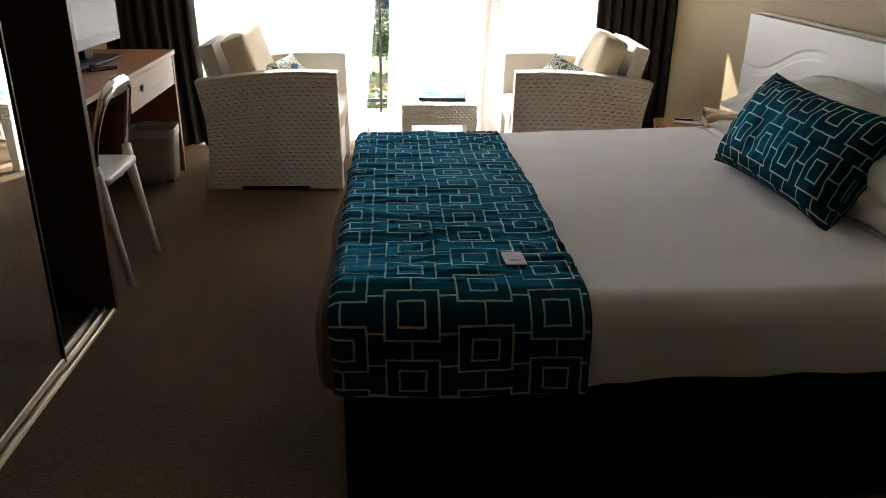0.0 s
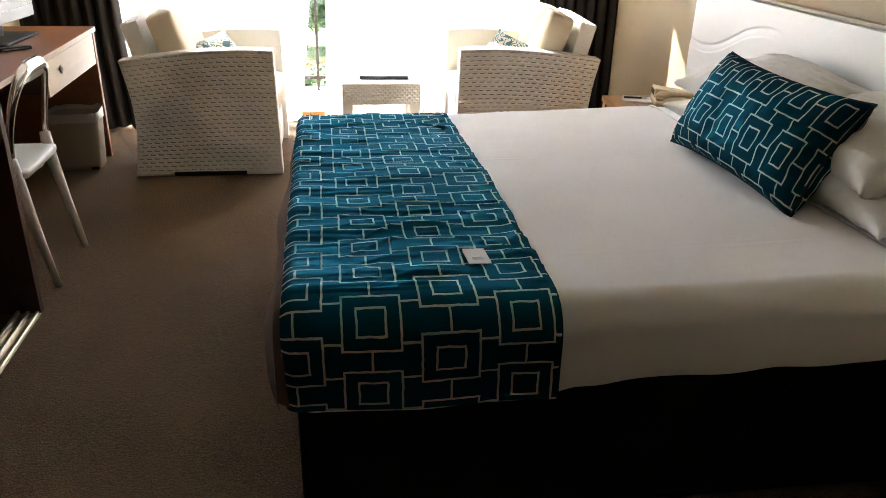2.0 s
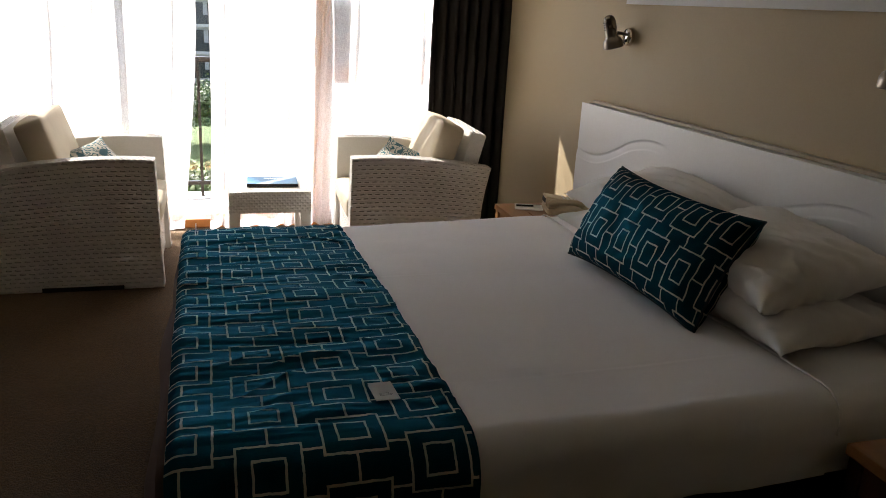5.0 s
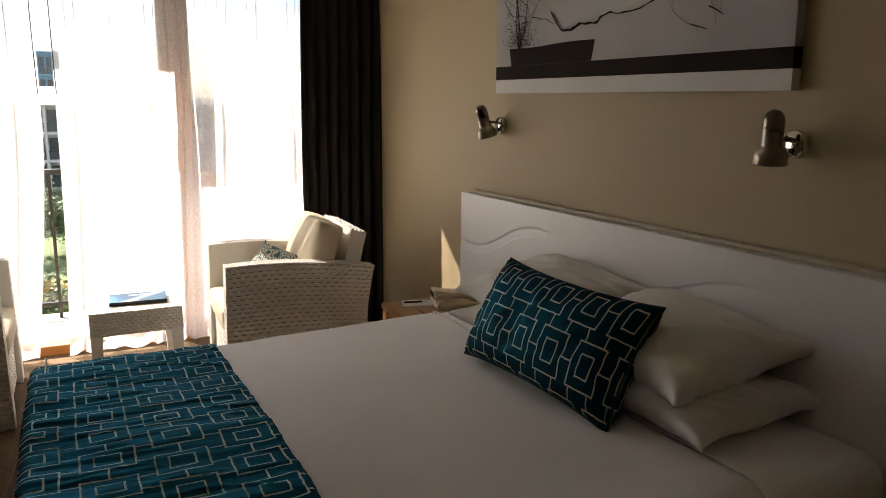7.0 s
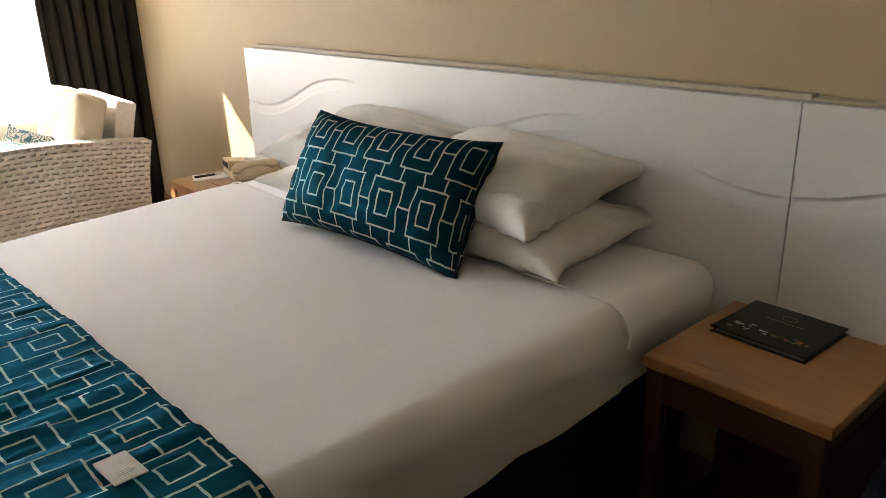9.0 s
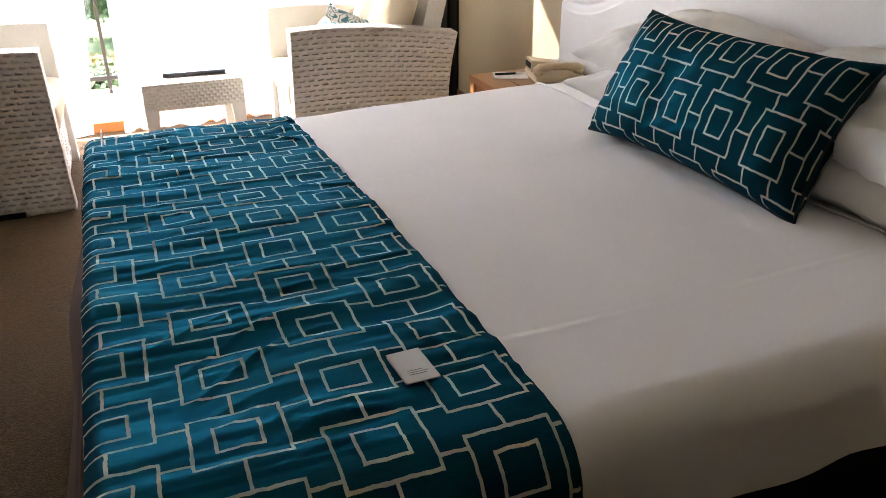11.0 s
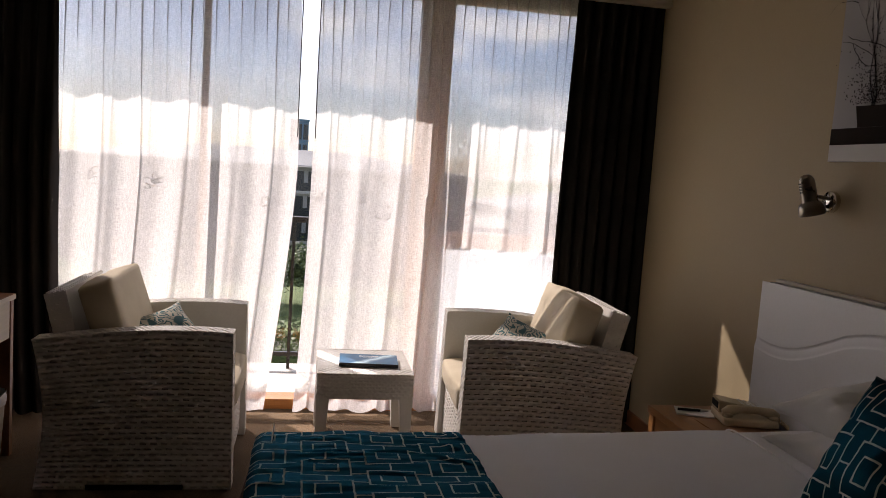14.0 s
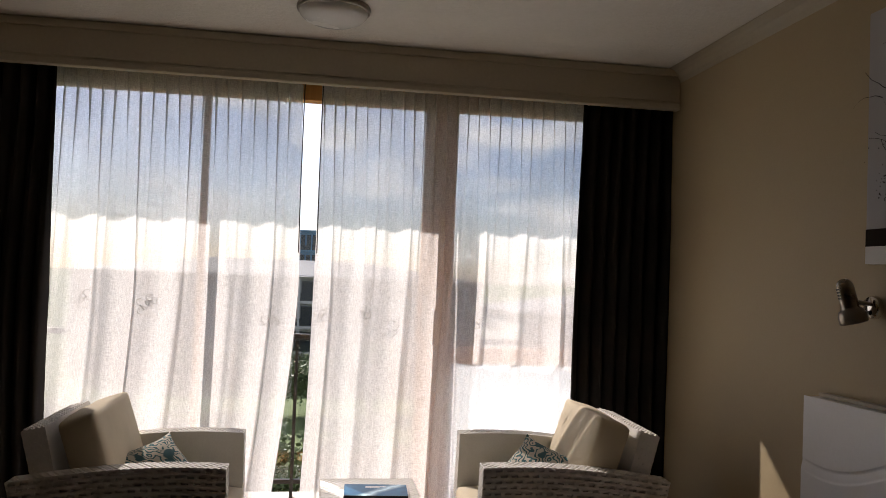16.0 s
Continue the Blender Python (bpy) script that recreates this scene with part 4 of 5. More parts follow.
def telephone():
    t = thing("telephone", Matrix.LocRotScale((2.035, 4.60, 0.5302), Euler((0, 0, radians(78))), (1.0, 1.0, 1.0)), "cream corded desk telephone with a raised display", "telephone")
    part("body", soft_box(0.19, 0.22, 0.036, 0.012, 8, 0.003), M_BONE, t, "", True, pose(0, 0, 0.0185))
    hood = block(-0.012, -0.07, 0.03, 0.088, 0.108, 0.084, 0.008)
    for v in hood.verts:
        if v.co.z > 0.05:
            v.co.z -= 0.16 * (0.108 - v.co.y)
    part("display_hood", hood, M_BONE, t, "raised cream display hood")
    part("display", block(0.0, 0.1075, 0.046, 0.076, 0.1105, 0.072, 0.001), M_SHADOWGAP, t, "dark display window")
    keys = bmesh.new()
    for i in range(3):
        for j in range(4):
            block(0.012 + i * 0.024, -0.066 + j * 0.022, 0.048 + j * 0.0036, 0.028 + i * 0.024, -0.054 + j * 0.022, 0.061 + j * 0.0036, 0.001, 1, bm=keys)
    part("keypad", keys, M_LIGHTPL, t)
    hs = tube([(-0.062, -0.11, 0.048), (-0.062, -0.085, 0.058), (-0.062, -0.03, 0.066), (-0.062, 0.04, 0.066), (-0.062, 0.085, 0.058), (-0.062, 0.108, 0.048)], [0.014, 0.021, 0.015, 0.015, 0.022, 0.013], 12)
    part("handset", hs, M_BONE, t, "curved cream handset", True)
    for y, z in ((-0.09, 0.038), (0.088, 0.038)):
        part("ear_cup", lathe([(0.001, 0.0), (0.021, 0.0), (0.024, 0.01), (0.02, 0.018), (0.001, 0.02)], 16), M_BONE, t, "", True, pose(-0.062, y, z - 0.004))
    cord = [(-0.062 - 0.05 * math.sin(i * 0.05) - 0.008 * math.cos(i * 1.3), -0.105 - 0.03 * math.sin(i * 0.033), 0.012 + 0.008 * math.sin(i * 1.3) + 0.03 * (1 - i / 95) ** 3) for i in range(96)]
    part("cord", tube(cord, 0.0028, 6), M_BONE, t, "coiled cord", True)


telephone()


# ---- reading lamps ----
def reading_lamp(y, tilt, turn, vents=True):
    l = thing("wall_lamp", pose(X1, y, 1.441), "brushed nickel reading spotlight on a round wall plate", "wall lamp", "reading lamps")
    flat = pose(0, 0, 0, 0, -90, 0)
    part("wall_plate", lathe([(0.001, 0.0), (0.038, 0.0), (0.041, 0.004), (0.041, 0.02), (0.037, 0.026), (0.001, 0.028)], 28, None, flat), M_BASE_CHROME, l, "polished round plate", True)
    part("switch", block(-0.034, -0.008, -0.026, -0.027, 0.006, -0.012, 0.002), M_SHADOWGAP, l, "small black switch")
    part("arm", tube([(-0.026, 0, 0.012), (-0.06, 0, 0.016), (-0.10, 0, 0.018)], 0.008, 10), M_STEEL, l, "", True)
    m = Matrix.Translation((-0.106, 0, 0.012)) @ pose(0, 0, 0, turn, tilt, 0)
    prof = [(0.001, 0.088), (0.010, 0.087), (0.020, 0.081), (0.027, 0.070), (0.0295, 0.056), (0.0295, -0.012), (0.031, -0.018), (0.041, -0.026), (0.047, -0.04), (0.048, -0.066), (0.0465, -0.069), (0.044, -0.064), (0.035, -0.04), (0.001, -0.03)]
    part("spot_shade", lathe(prof, 28, None, m), M_STEEL, l, "bell-ended brushed shade", True)
    part("bulb", lathe([(0.001, -0.072), (0.02, -0.069), (0.036, -0.058), (0.038, -0.05), (0.02, -0.04)], 20, None, m), M_LAMPGLASS, l, "", True)
    if not vents:
        return
    slots = bmesh.new()
    for i in range(4):
        block(-0.0305, -0.008, 0.02 + i * 0.011, -0.0288, 0.008, 0.026 + i * 0.011, bm=slots)
    slots.transform(m)
    part("vent_slot", slots, M_SHADOWGAP, l)


reading_lamp(4.475, -15, -4)
reading_lamp(2.735, -1, 2, False)


# ---- picture ----
def flowing(points, steps=6):
    """A smooth line through points of a plane."""
    pts = [Vector((a, b, 0)) for a, b in points]
    pts = [pts[0] * 2 - pts[1]] + pts + [pts[-1] * 2 - pts[-2]]
    out = []
    for p0, p1, p2, p3 in zip(pts, pts[1:], pts[2:], pts[3:]):
        for i in range(steps):
            t = i / steps
            q = 0.5 * (2 * p1 + (p2 - p0) * t + (2 * p0 - 5 * p1 + 4 * p2 - p3) * t * t + (3 * p1 - p0 - 3 * p2 + p3) * t ** 3)
            out.append((q.x, q.y))
    return out + [tuple(points[-1])]


def picture():
    x = 2.200
    p = thing("canvas_picture", Matrix(), "wide canvas print of a bowl and bare twigs", "picture")
    y0, y1, z0, z1 = 2.748, 4.49, 1.594, 2.49
    part("canvas", block(x, y0, z0, X1 - 0.001, y1, z1, 0.003), M_ART, p)
    part("lower_border", block(x - 0.0012, y0 - 0.0006, z0 - 0.0006, X1 - 0.002, y1 + 0.0006, 1.655), M_CANVAS_WHITE, p, "pale lower border")
    part("dark_band", block(x - 0.0012, y0 - 0.0006, 1.655, X1 - 0.002, y1 + 0.0006, 1.716), M_CANVAS_DARK, p, "dark brown painted band")
    bowl = bmesh.new()
    n = 20
    top = [(4.365 - 0.665 * i / n, 1.795 - 0.004 * math.sin(i * 0.3)) for i in range(n + 1)]
    low = [(4.345 - 0.625 * i / n, 1.7162) for i in range(n + 1)]
    vs = [[bowl.verts.new((x - 0.0012, y, z)) for y, z in row] for row in (top, low)]
    for i in range(n):
        bowl.faces.new((vs[0][i], vs[0][i + 1], vs[1][i + 1], vs[1][i]))
    part("painted_bowl", bowl, M_CANVAS_DARK, p, "dark painted bowl")
    rnd = random.Random(11)
    tw = bmesh.new()

    def branch(y, z, a, length, r, depth):
        pts, yy, zz = [], y, z
        n_ = 9
        for i in range(n_ + 1):
            pts.append((x - 0.0008, yy, min(zz, 2.46)))
            a += rnd.uniform(-0.35, 0.35)
            yy -= math.cos(a) * length / n_
            zz += math.sin(a) * length / n_
        tube(pts, [max(0.0009, r * (1 - 0.7 * i / n_)) for i in range(n_ + 1)], 5, tw, 0.15)
        if depth:
            for k in (3, 5, 7, 9):
                branch(pts[k][1], pts[k][2], a + rnd.choice((-1, 1)) * rnd.uniform(0.5, 1.2), length * 0.42, r * 0.5, depth - 1)

    for a, ln in ((1.5, 0.5), (1.75, 0.55), (1.25, 0.5), (1.05, 0.6), (1.62, 0.42)):
        branch(4.27 + rnd.uniform(-0.02, 0.02), 1.79, a, ln, 0.005, 1)
    branch(4.2, 2.05, -0.35, 0.5, 0.008, 1)
    bough = [(4.02, 1.92), (3.97, 1.875), (3.93, 1.845), (3.86, 1.842), (3.80, 1.862), (3.70, 1.856), (3.64, 1.885), (3.5, 1.88), (3.38, 1.90), (3.1, 1.99)]
    bough = flowing(bough)
    tube([(x - 0.0008, y + 0.006 * noise.noise(Vector((y * 30, z * 30, 1))), z + 0.008 * noise.noise(Vector((y * 24, 2, 1)))) for y, z in bough], [0.0105 - 0.0075 * i / len(bough) + 0.0015 * math.sin(i * 1.7) for i in range(len(bough))], 6, tw, 0.15)
    for path in (((3.32, 2.02), (3.25, 1.93), (3.27, 1.87), (3.20, 1.82), (3.15, 1.80), (3.13, 1.765)), ((3.13, 2.0), (3.10, 1.90), (3.07, 1.85), (3.06, 1.80)), ((3.05, 1.98), (3.04, 1.88), (3.05, 1.83)), ((3.17, 1.81), (3.10, 1.79)), ((3.09, 1.86), (3.03, 1.83))):
        path = flowing(path)
        tube([(x - 0.0008, y + 0.006 * noise.noise(Vector((z * 40, y * 9, 3))), z) for y, z in path], [0.0036 - 0.0022 * i / len(path) for i in range(len(path))], 5, tw, 0.2)
    part("painted_branch", tw, M_CANVAS_DARK, p, "thin dark painted twigs")
    sprig = bmesh.new()
    for i in range(800):
        y, z = 4.27 + rnd.gauss(0, 0.07), 1.80 + abs(rnd.gauss(0, 0.10))
        a = rnd.uniform(0.001, 0.0024)
        block(x - 0.0012, y - a, z - a, x - 0.0004, y + a, z + a, bm=sprig)
    tagged(part("painted_sprigs", sprig, M_CANVAS_DARK, p, "fine speckled sprigs"), kind="stuff")


picture()


# ---- ceiling light ----
def ceiling_light():
    l = thing("ceiling_light", pose(0.30, 5.545, H), "round frosted ceiling light, switched off", "ceiling light")
    part("rim", lathe([(0.001, 0.0), (0.165, 0.0), (0.168, -0.008), (0.166, -0.022), (0.158, -0.026), (0.001, -0.02)], 40), M_STEEL, l, "", True)
    part("dome", lathe([(0.156, -0.024), (0.152, -0.04), (0.135, -0.058), (0.105, -0.072), (0.06, -0.082), (0.001, -0.086)], 40), M_LAMPGLASS, l, "frosted glass dome", True)


ceiling_light()


# ---- wicker armchairs ----
def arm_shape(a, b):
    """Bends the flat side panel: bowed rear edge, sloped front, arched top; a from rear to front, b up."""
    w, h = 0.80, 0.70
    s, t = a / w, b / h
    top = 0.648 + 0.105 * math.sin(s * 2.05) * 0.55 + 0.0
    z = t * top
    rear = -0.40 - 0.012 + 0.045 * math.sin(math.pi * min(1, t * 0.95)) * 1.0 - 0.02 * t
    front = 0.405 - 0.016 * t
    return rear + (front - rear) * s, z


def wicker_armchair(m, label):
    c = thing("wicker_armchair", m, label, "armchair", "wicker seating")
    w, h, thick = 0.80, 0.70, 0.10

    def arm(y_out, sgn):
        bm = bmesh.new()
        y_in = y_out - sgn * thick
        # outer and inner faces
        weave((0, y_out, 0.0), (1, 0, 0), (0, 0, 1), w, h, -0.010 * sgn, 0.044, 0.024, arm_shape, bm, (0.27, 0.13))
        surface(40, 30, lambda u, v: Vector((arm_shape(u * w, v * h)[0], y_in, arm_shape(u * w, v * h)[1])), bm)
        # rim round the panel
        def rim(end, length):
            def bend(a, b):
                u = a / length
                x, z = arm_shape(u * w, h) if end == "top" else arm_shape(w if end == "front" else 0.0, u * h)
                return x, z

            way = Vector((0, 0, 1)) if end == "top" else Vector((1 if end == "front" else -1, 0, 0))
            n_u, n_v, cell = round(length / 0.026) * 4, 20, 4

            def f(u, v):
                x, z = bend(u * length, 0)
                i, j = round(u * n_u), round(v * n_v)
                deep = j % 4 in (1, 2) and (i + 2 * ((j // 4) % 2)) % 4 in (1, 2) and 0 < i < n_u
                return Vector((x, y_out - sgn * thick * v, z)) + way * (-0.006 if deep else 0.0)

            surface(n_u, n_v, f, bm)

        rim("top", 0.8)
        rim("front", 0.7)
        rim("rear", 0.65)
        return part("arm", bm, M_WICKER, c)

    arm(-0.405, -1)
    arm(0.405, 1)
    # no real part: black blocks paint the shade in the gap between the feet
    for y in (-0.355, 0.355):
        part("gap_shade_block", block(-0.20, y - 0.059, -0.0005, 0.20, y + 0.059, 0.022), M_SHADOWGAP, c, "black block painting in the shade between the feet")
    front = weave((0.375, -0.305, 0.03), (0, 1, 0), (0, 0, 1), 0.61, 0.30)
    part("front_panel", front, M_WICKER, c)
    part("seat_deck", block(-0.36, -0.304, 0.30, 0.37, 0.304, 0.325, 0.004), M_WICKER, c)
    lean = pose(-0.225, 0, 0.30, 0, -14, 0)
    back = bmesh.new()
    weave((-0.055, 0.305, -0.25), (0, -1, 0), (0, 0, 1), 0.61, 0.80, 0.010, 0.044, 0.024, None, back, (0.27, 0.13))
    surface(20, 20, lambda u, v: Vector((0.035, -0.305 + 0.61 * u, -0.02 + 0.57 * v)), back)
    weave((-0.055, 0.305, 0.55), (0, -1, 0), (1, 0, 0), 0.61, 0.09, -0.006, 0.03, 0.02, None, back)
    for y in (-0.305, 0.305):
        weave((-0.055, y, -0.02), (1, 0, 0), (0, 0, 1), 0.09, 0.57, 0.002 if y < 0 else -0.002, 0.042, 0.02, None, back, (0.1, 0.1))
    part("backrest", back, M_WICKER, c, "", False, lean)
    part("seat_cushion", soft_box(0.70, 0.60, 0.13, 0.026, 16, 0.014, 0.008, 3.0), M_BEIGE, c, "beige canvas seat cushion", True, pose(0.05, 0, 0.392, 0, 1, 0))
    part("back_cushion", soft_box(0.15, 0.58, 0.45, 0.018, 16, 0.010, 0.008, 8.0), M_BEIGE, c, "beige canvas back cushion", True, pose(-0.15, 0, 0.66, 0, -18, 0))
    return c


chair_a = wicker_armchair(pose(-0.43, 5.585, 0.0), "white resin wicker armchair with beige cushions by the window")
copy_thing(chair_a, pose(1.402, 5.59, 0, 0, 0, 178))


def scatter(m, seed):
    s = thing("scatter_cushion", m, "small leaf-print cushion in teal and cream on the armchair", "cushion", "scatter cushions")
    part("cover", pillow(0.39, 0.37, 0.13, seed, 0.006, 0.015, 24, True), M_LEAF, s, "", True)


scatter(pose(-0.38, 5.53, 0.565, 40, 0, 34) @ pose(0, 0, 0, 0, 0, 16), 2.0)
scatter(pose(1.33, 5.53, 0.565, 40, 0, -34) @ pose(0, 0, 0, 0, 0, -20), 6.0)


def wicker_table():
    t = thing("wicker_side_table", pose(0.573, 5.825, 0.0), "square white wicker side table holding a brochure", "side table", "wicker seating")
    bm = bmesh.new()
    a, b = 0.24, 0.26
    weave((-a, -b, 0.428), (1, 0, 0), (0, 1, 0), 2 * a, 2 * b, 0.004, 0.034, 0.022, None, bm, (0.26, 0.24))
    part("top", bm, M_WICKER, t, "", True)
    for p, q, ln in (((-a, -b, 0.30), (1, 0, 0), 2 * a), ((a, -b, 0.30), (0, 1, 0), 2 * b), ((a, b, 0.30), (-1, 0, 0), 2 * a), ((-a, b, 0.30), (0, -1, 0), 2 * b)):
        part("apron", weave(p, q, (0, 0, 1), ln, 0.13, 0.004, 0.03, 0.0163, None, None, (0.3, 0.2)), M_WICKER, t, "", True)
    for sx in (-1, 1):
        for sy in (-1, 1):
            lg = bmesh.new()
            vs = []
            for z, r in ((0.0, 0.022), (0.31, 0.032)):
                vs.append([lg.verts.new((sx * (a - 0.001) - sx * k * 2 * r, sy * (b - 0.001) - sy * j * 2 * r, z)) for k, j in ((0, 0), (1, 0), (1, 1), (0, 1))])
            for i in range(4):
                lg.faces.new((vs[0][i], vs[0][(i + 1) % 4], vs[1][(i + 1) % 4], vs[1][i]))
            lg.faces.new(vs[0])
            lg.faces.new(vs[1])
            part("leg", lg, M_WICKER, t)
    part("under_top", block(-a + 0.006, -b + 0.006, 0.415, a - 0.006, b - 0.006, 0.427), M_WICKER, t)


wicker_table()


def brochure():
    b = thing("brochure", Matrix.LocRotScale((0.60, 5.80, 0.4315), Euler((0, 0, radians(-3))), None), "thick glossy blue brochure lying on the wicker table", "brochure")
    part("page_block", block(-0.148, -0.098, 0.002, 0.15, 0.098, 0.015, 0.001), M_PAPER, b)
    part("cover", block(-0.152, -0.102, 0.0152, 0.152, 0.102, 0.018, 0.001), M_BROCHURE, b, "dark blue cover with a pale light beam")
    part("spine", block(-0.152, -0.104, 0.0, 0.152, -0.098, 0.018, 0.001), M_BLACKCARD, b)
    part("back_cover", block(-0.152, -0.102, 0.0, 0.152, 0.102, 0.0018), M_BLACKCARD, b)
    bars = bmesh.new()
    for i, w in enumerate((0.10, 0.07)):
        block(-0.05, 0.055 - i * 0.02, 0.0181, -0.05 + w, 0.063 - i * 0.02, 0.0184, bm=bars)
    part("print", bars, M_PAPER, b)


brochure()


# ---- wardrobe ----
def wardrobe():
    w = thing("mirror_wardrobe", Matrix(), "built-in wardrobe with sliding mirror doors standing partly open", "wardrobe")
    xf = -0.87
    part("side_panel", block(X0 + 0.002, 3.585, 0.0, xf + 0.012, 3.62, 2.44, 0.002), M_DARKWOOD, w, "dark wood end panel")
    part("top_panel", block(X0 + 0.002, 0.6, 2.44, xf + 0.012, 3.62, 2.698, 0.002), M_WALL, w)
    part("side_panel", block(X0 + 0.002, 0.6, 0.0, xf + 0.012, 0.63, 2.44, 0.002), M_DARKWOOD, w)
    part("back_panel", block(X0 + 0.002, 0.63, 0.0, X0 + 0.016, 3.585, 2.44), M_DARKWOOD, w)
    track = bmesh.new()
    for k in range(3):
        block(xf - 0.075 + k * 0.034, 0.63, 0.0, xf - 0.063 + k * 0.034, 3.585, 0.018 - 0.003 * k, 0.001, 1, bm=track)
    block(xf - 0.085, 0.63, -0.0005, xf + 0.012, 3.585, 0.004, bm=track)
    part("floor_track", track, M_ALU, w, "champagne aluminium floor track")
    part("head_track", block(xf - 0.085, 0.63, 2.40, xf + 0.01, 3.585, 2.44), M_ALU, w)
    for x, a, b in ((xf - 0.020, 1.55, 3.13), (xf - 0.054, 1.50, 3.06)):
        d = part("mirror_door", block(x - 0.006, a, 0.02, x + 0.001, b, 2.40), M_DARKWOOD, w)
        part("mirror", block(x + 0.0015, a + 0.012, 0.045, x + 0.004, b - 0.012, 2.385), M_MIRROR, d, "clear silver mirror")
        for y in (a, b - 0.012):
            part("stile", block(x - 0.007, y, 0.021, x + 0.010, y + 0.012, 2.399, 0.002), M_RAIL if y > 2 else M_ALU, d, "slim door edge")
        part("bottom_rail", block(x - 0.007, a + 0.012, 0.021, x + 0.009, b - 0.012, 0.044, 0.002), M_ALU, d, "slim aluminium bottom rail")
    d = part("mirror_door", block(xf - 0.060, 0.64, 0.02, xf - 0.052, 1.6, 2.40), M_DARKWOOD, w)
    part("mirror", block(xf - 0.0515, 0.65, 0.045, xf - 0.049, 1.495, 2.385), M_MIRROR, d)


wardrobe()


# ---- desk, television and chair ----
def desk():
    d = thing("desk", Matrix(), "long brown veneer desk with one pale drawer front", "desk")
    part("desktop", block(X0 + 0.002, 3.63, 0.737, -1.062, 5.60, 0.765, 0.003), M_DESK, d)
    part("end_panel", block(X0 + 0.01, 5.565, 0.0, -1.075, 5.595, 0.737, 0.003), M_DESK, d)
    part("edge_strip", block(-1.075, 5.563, 0.0, -1.068, 5.597, 0.737, 0.001), M_DESK, d)
    part("edge_strip", block(-1.0625, 3.63, 0.739, -1.059, 5.60, 0.763, 0.001), M_DRAWER, d, "pale edging strip")
    part("side_panel", block(X0 + 0.01, 3.64, 0.0, -1.10, 3.67, 0.737, 0.003), M_DESK, d)
    part("back_panel", block(X0 + 0.004, 3.67, 0.25, X0 + 0.02, 5.565, 0.737), M_DESK, d)
    dr = part("drawer", block(-1.085, 4.72, 0.565, -1.068, 5.55, 0.733, 0.003), M_DRAWER, d, "pale veneer drawer front")
    part("drawer_pull", lathe([(0.001, 0.0), (0.015, 0.0), (0.019, 0.003), (0.017, 0.007), (0.012, 0.004), (0.001, 0.003)], 20, None, pose(-1.068, 4.93, 0.66, 0, 90, 0)), M_STEEL, dr, "recessed ring pull", True)
    part("drawer_box", block(X0 + 0.03, 4.74, 0.575, -1.09, 5.53, 0.72), M_DARKWOOD, d)


desk()


def television():
    t = thing("television", Matrix.LocRotScale((-1.39, 5.11, 0.765), Euler((0, 0, radians(86))), None), "flat silver-framed television standing on the desk", "television")
    part("stand_base", soft_box(0.42, 0.22, 0.02, 0.009, 6), M_SHADOWGAP, t, "glossy black oval base", True, pose(0, 0, 0.0105))
    part("neck", block(-0.05, -0.0, 0.02, 0.05, 0.04, 0.10, 0.008), M_SHADOWGAP, t)
    part("case", block(-0.42, 0.0, 0.085, 0.42, 0.07, 0.62, 0.012), M_SHADOWGAP, t)
    part("bezel", block(-0.42, -0.012, 0.075, 0.42, 0.0, 0.62, 0.006), M_SILVER, t, "silver plastic bezel")
    part("screen", block(-0.39, -0.0145, 0.135, 0.39, -0.0122, 0.59), M_SCREEN, t, "dark reflecting screen")


television()


def small_box(name, m, sx, sy, sz, material, label, category):
    b = thing(name, m, label, category)
    part("body", soft_box(sx, sy, sz, min(sx, sy, sz) * 0.28, 5), material, b, "", True)
    part("front", block(-sx * 0.42, -sy * 0.505, -sz * 0.2, sx * 0.42, -sy * 0.49, sz * 0.2, 0.0006), M_SILVER, b)


small_box("set_top_box", pose(-1.36, 4.80, 0.7865, 0, 0, 70), 0.14, 0.09, 0.042, M_SHADOWGAP, "small black set-top box on the desk", "set-top box")
small_box("remote_control", pose(-1.24, 4.86, 0.7745, 0, 0, 40), 0.15, 0.042, 0.018, M_SHADOWGAP, "slim dark remote control on the desk", "remote control")


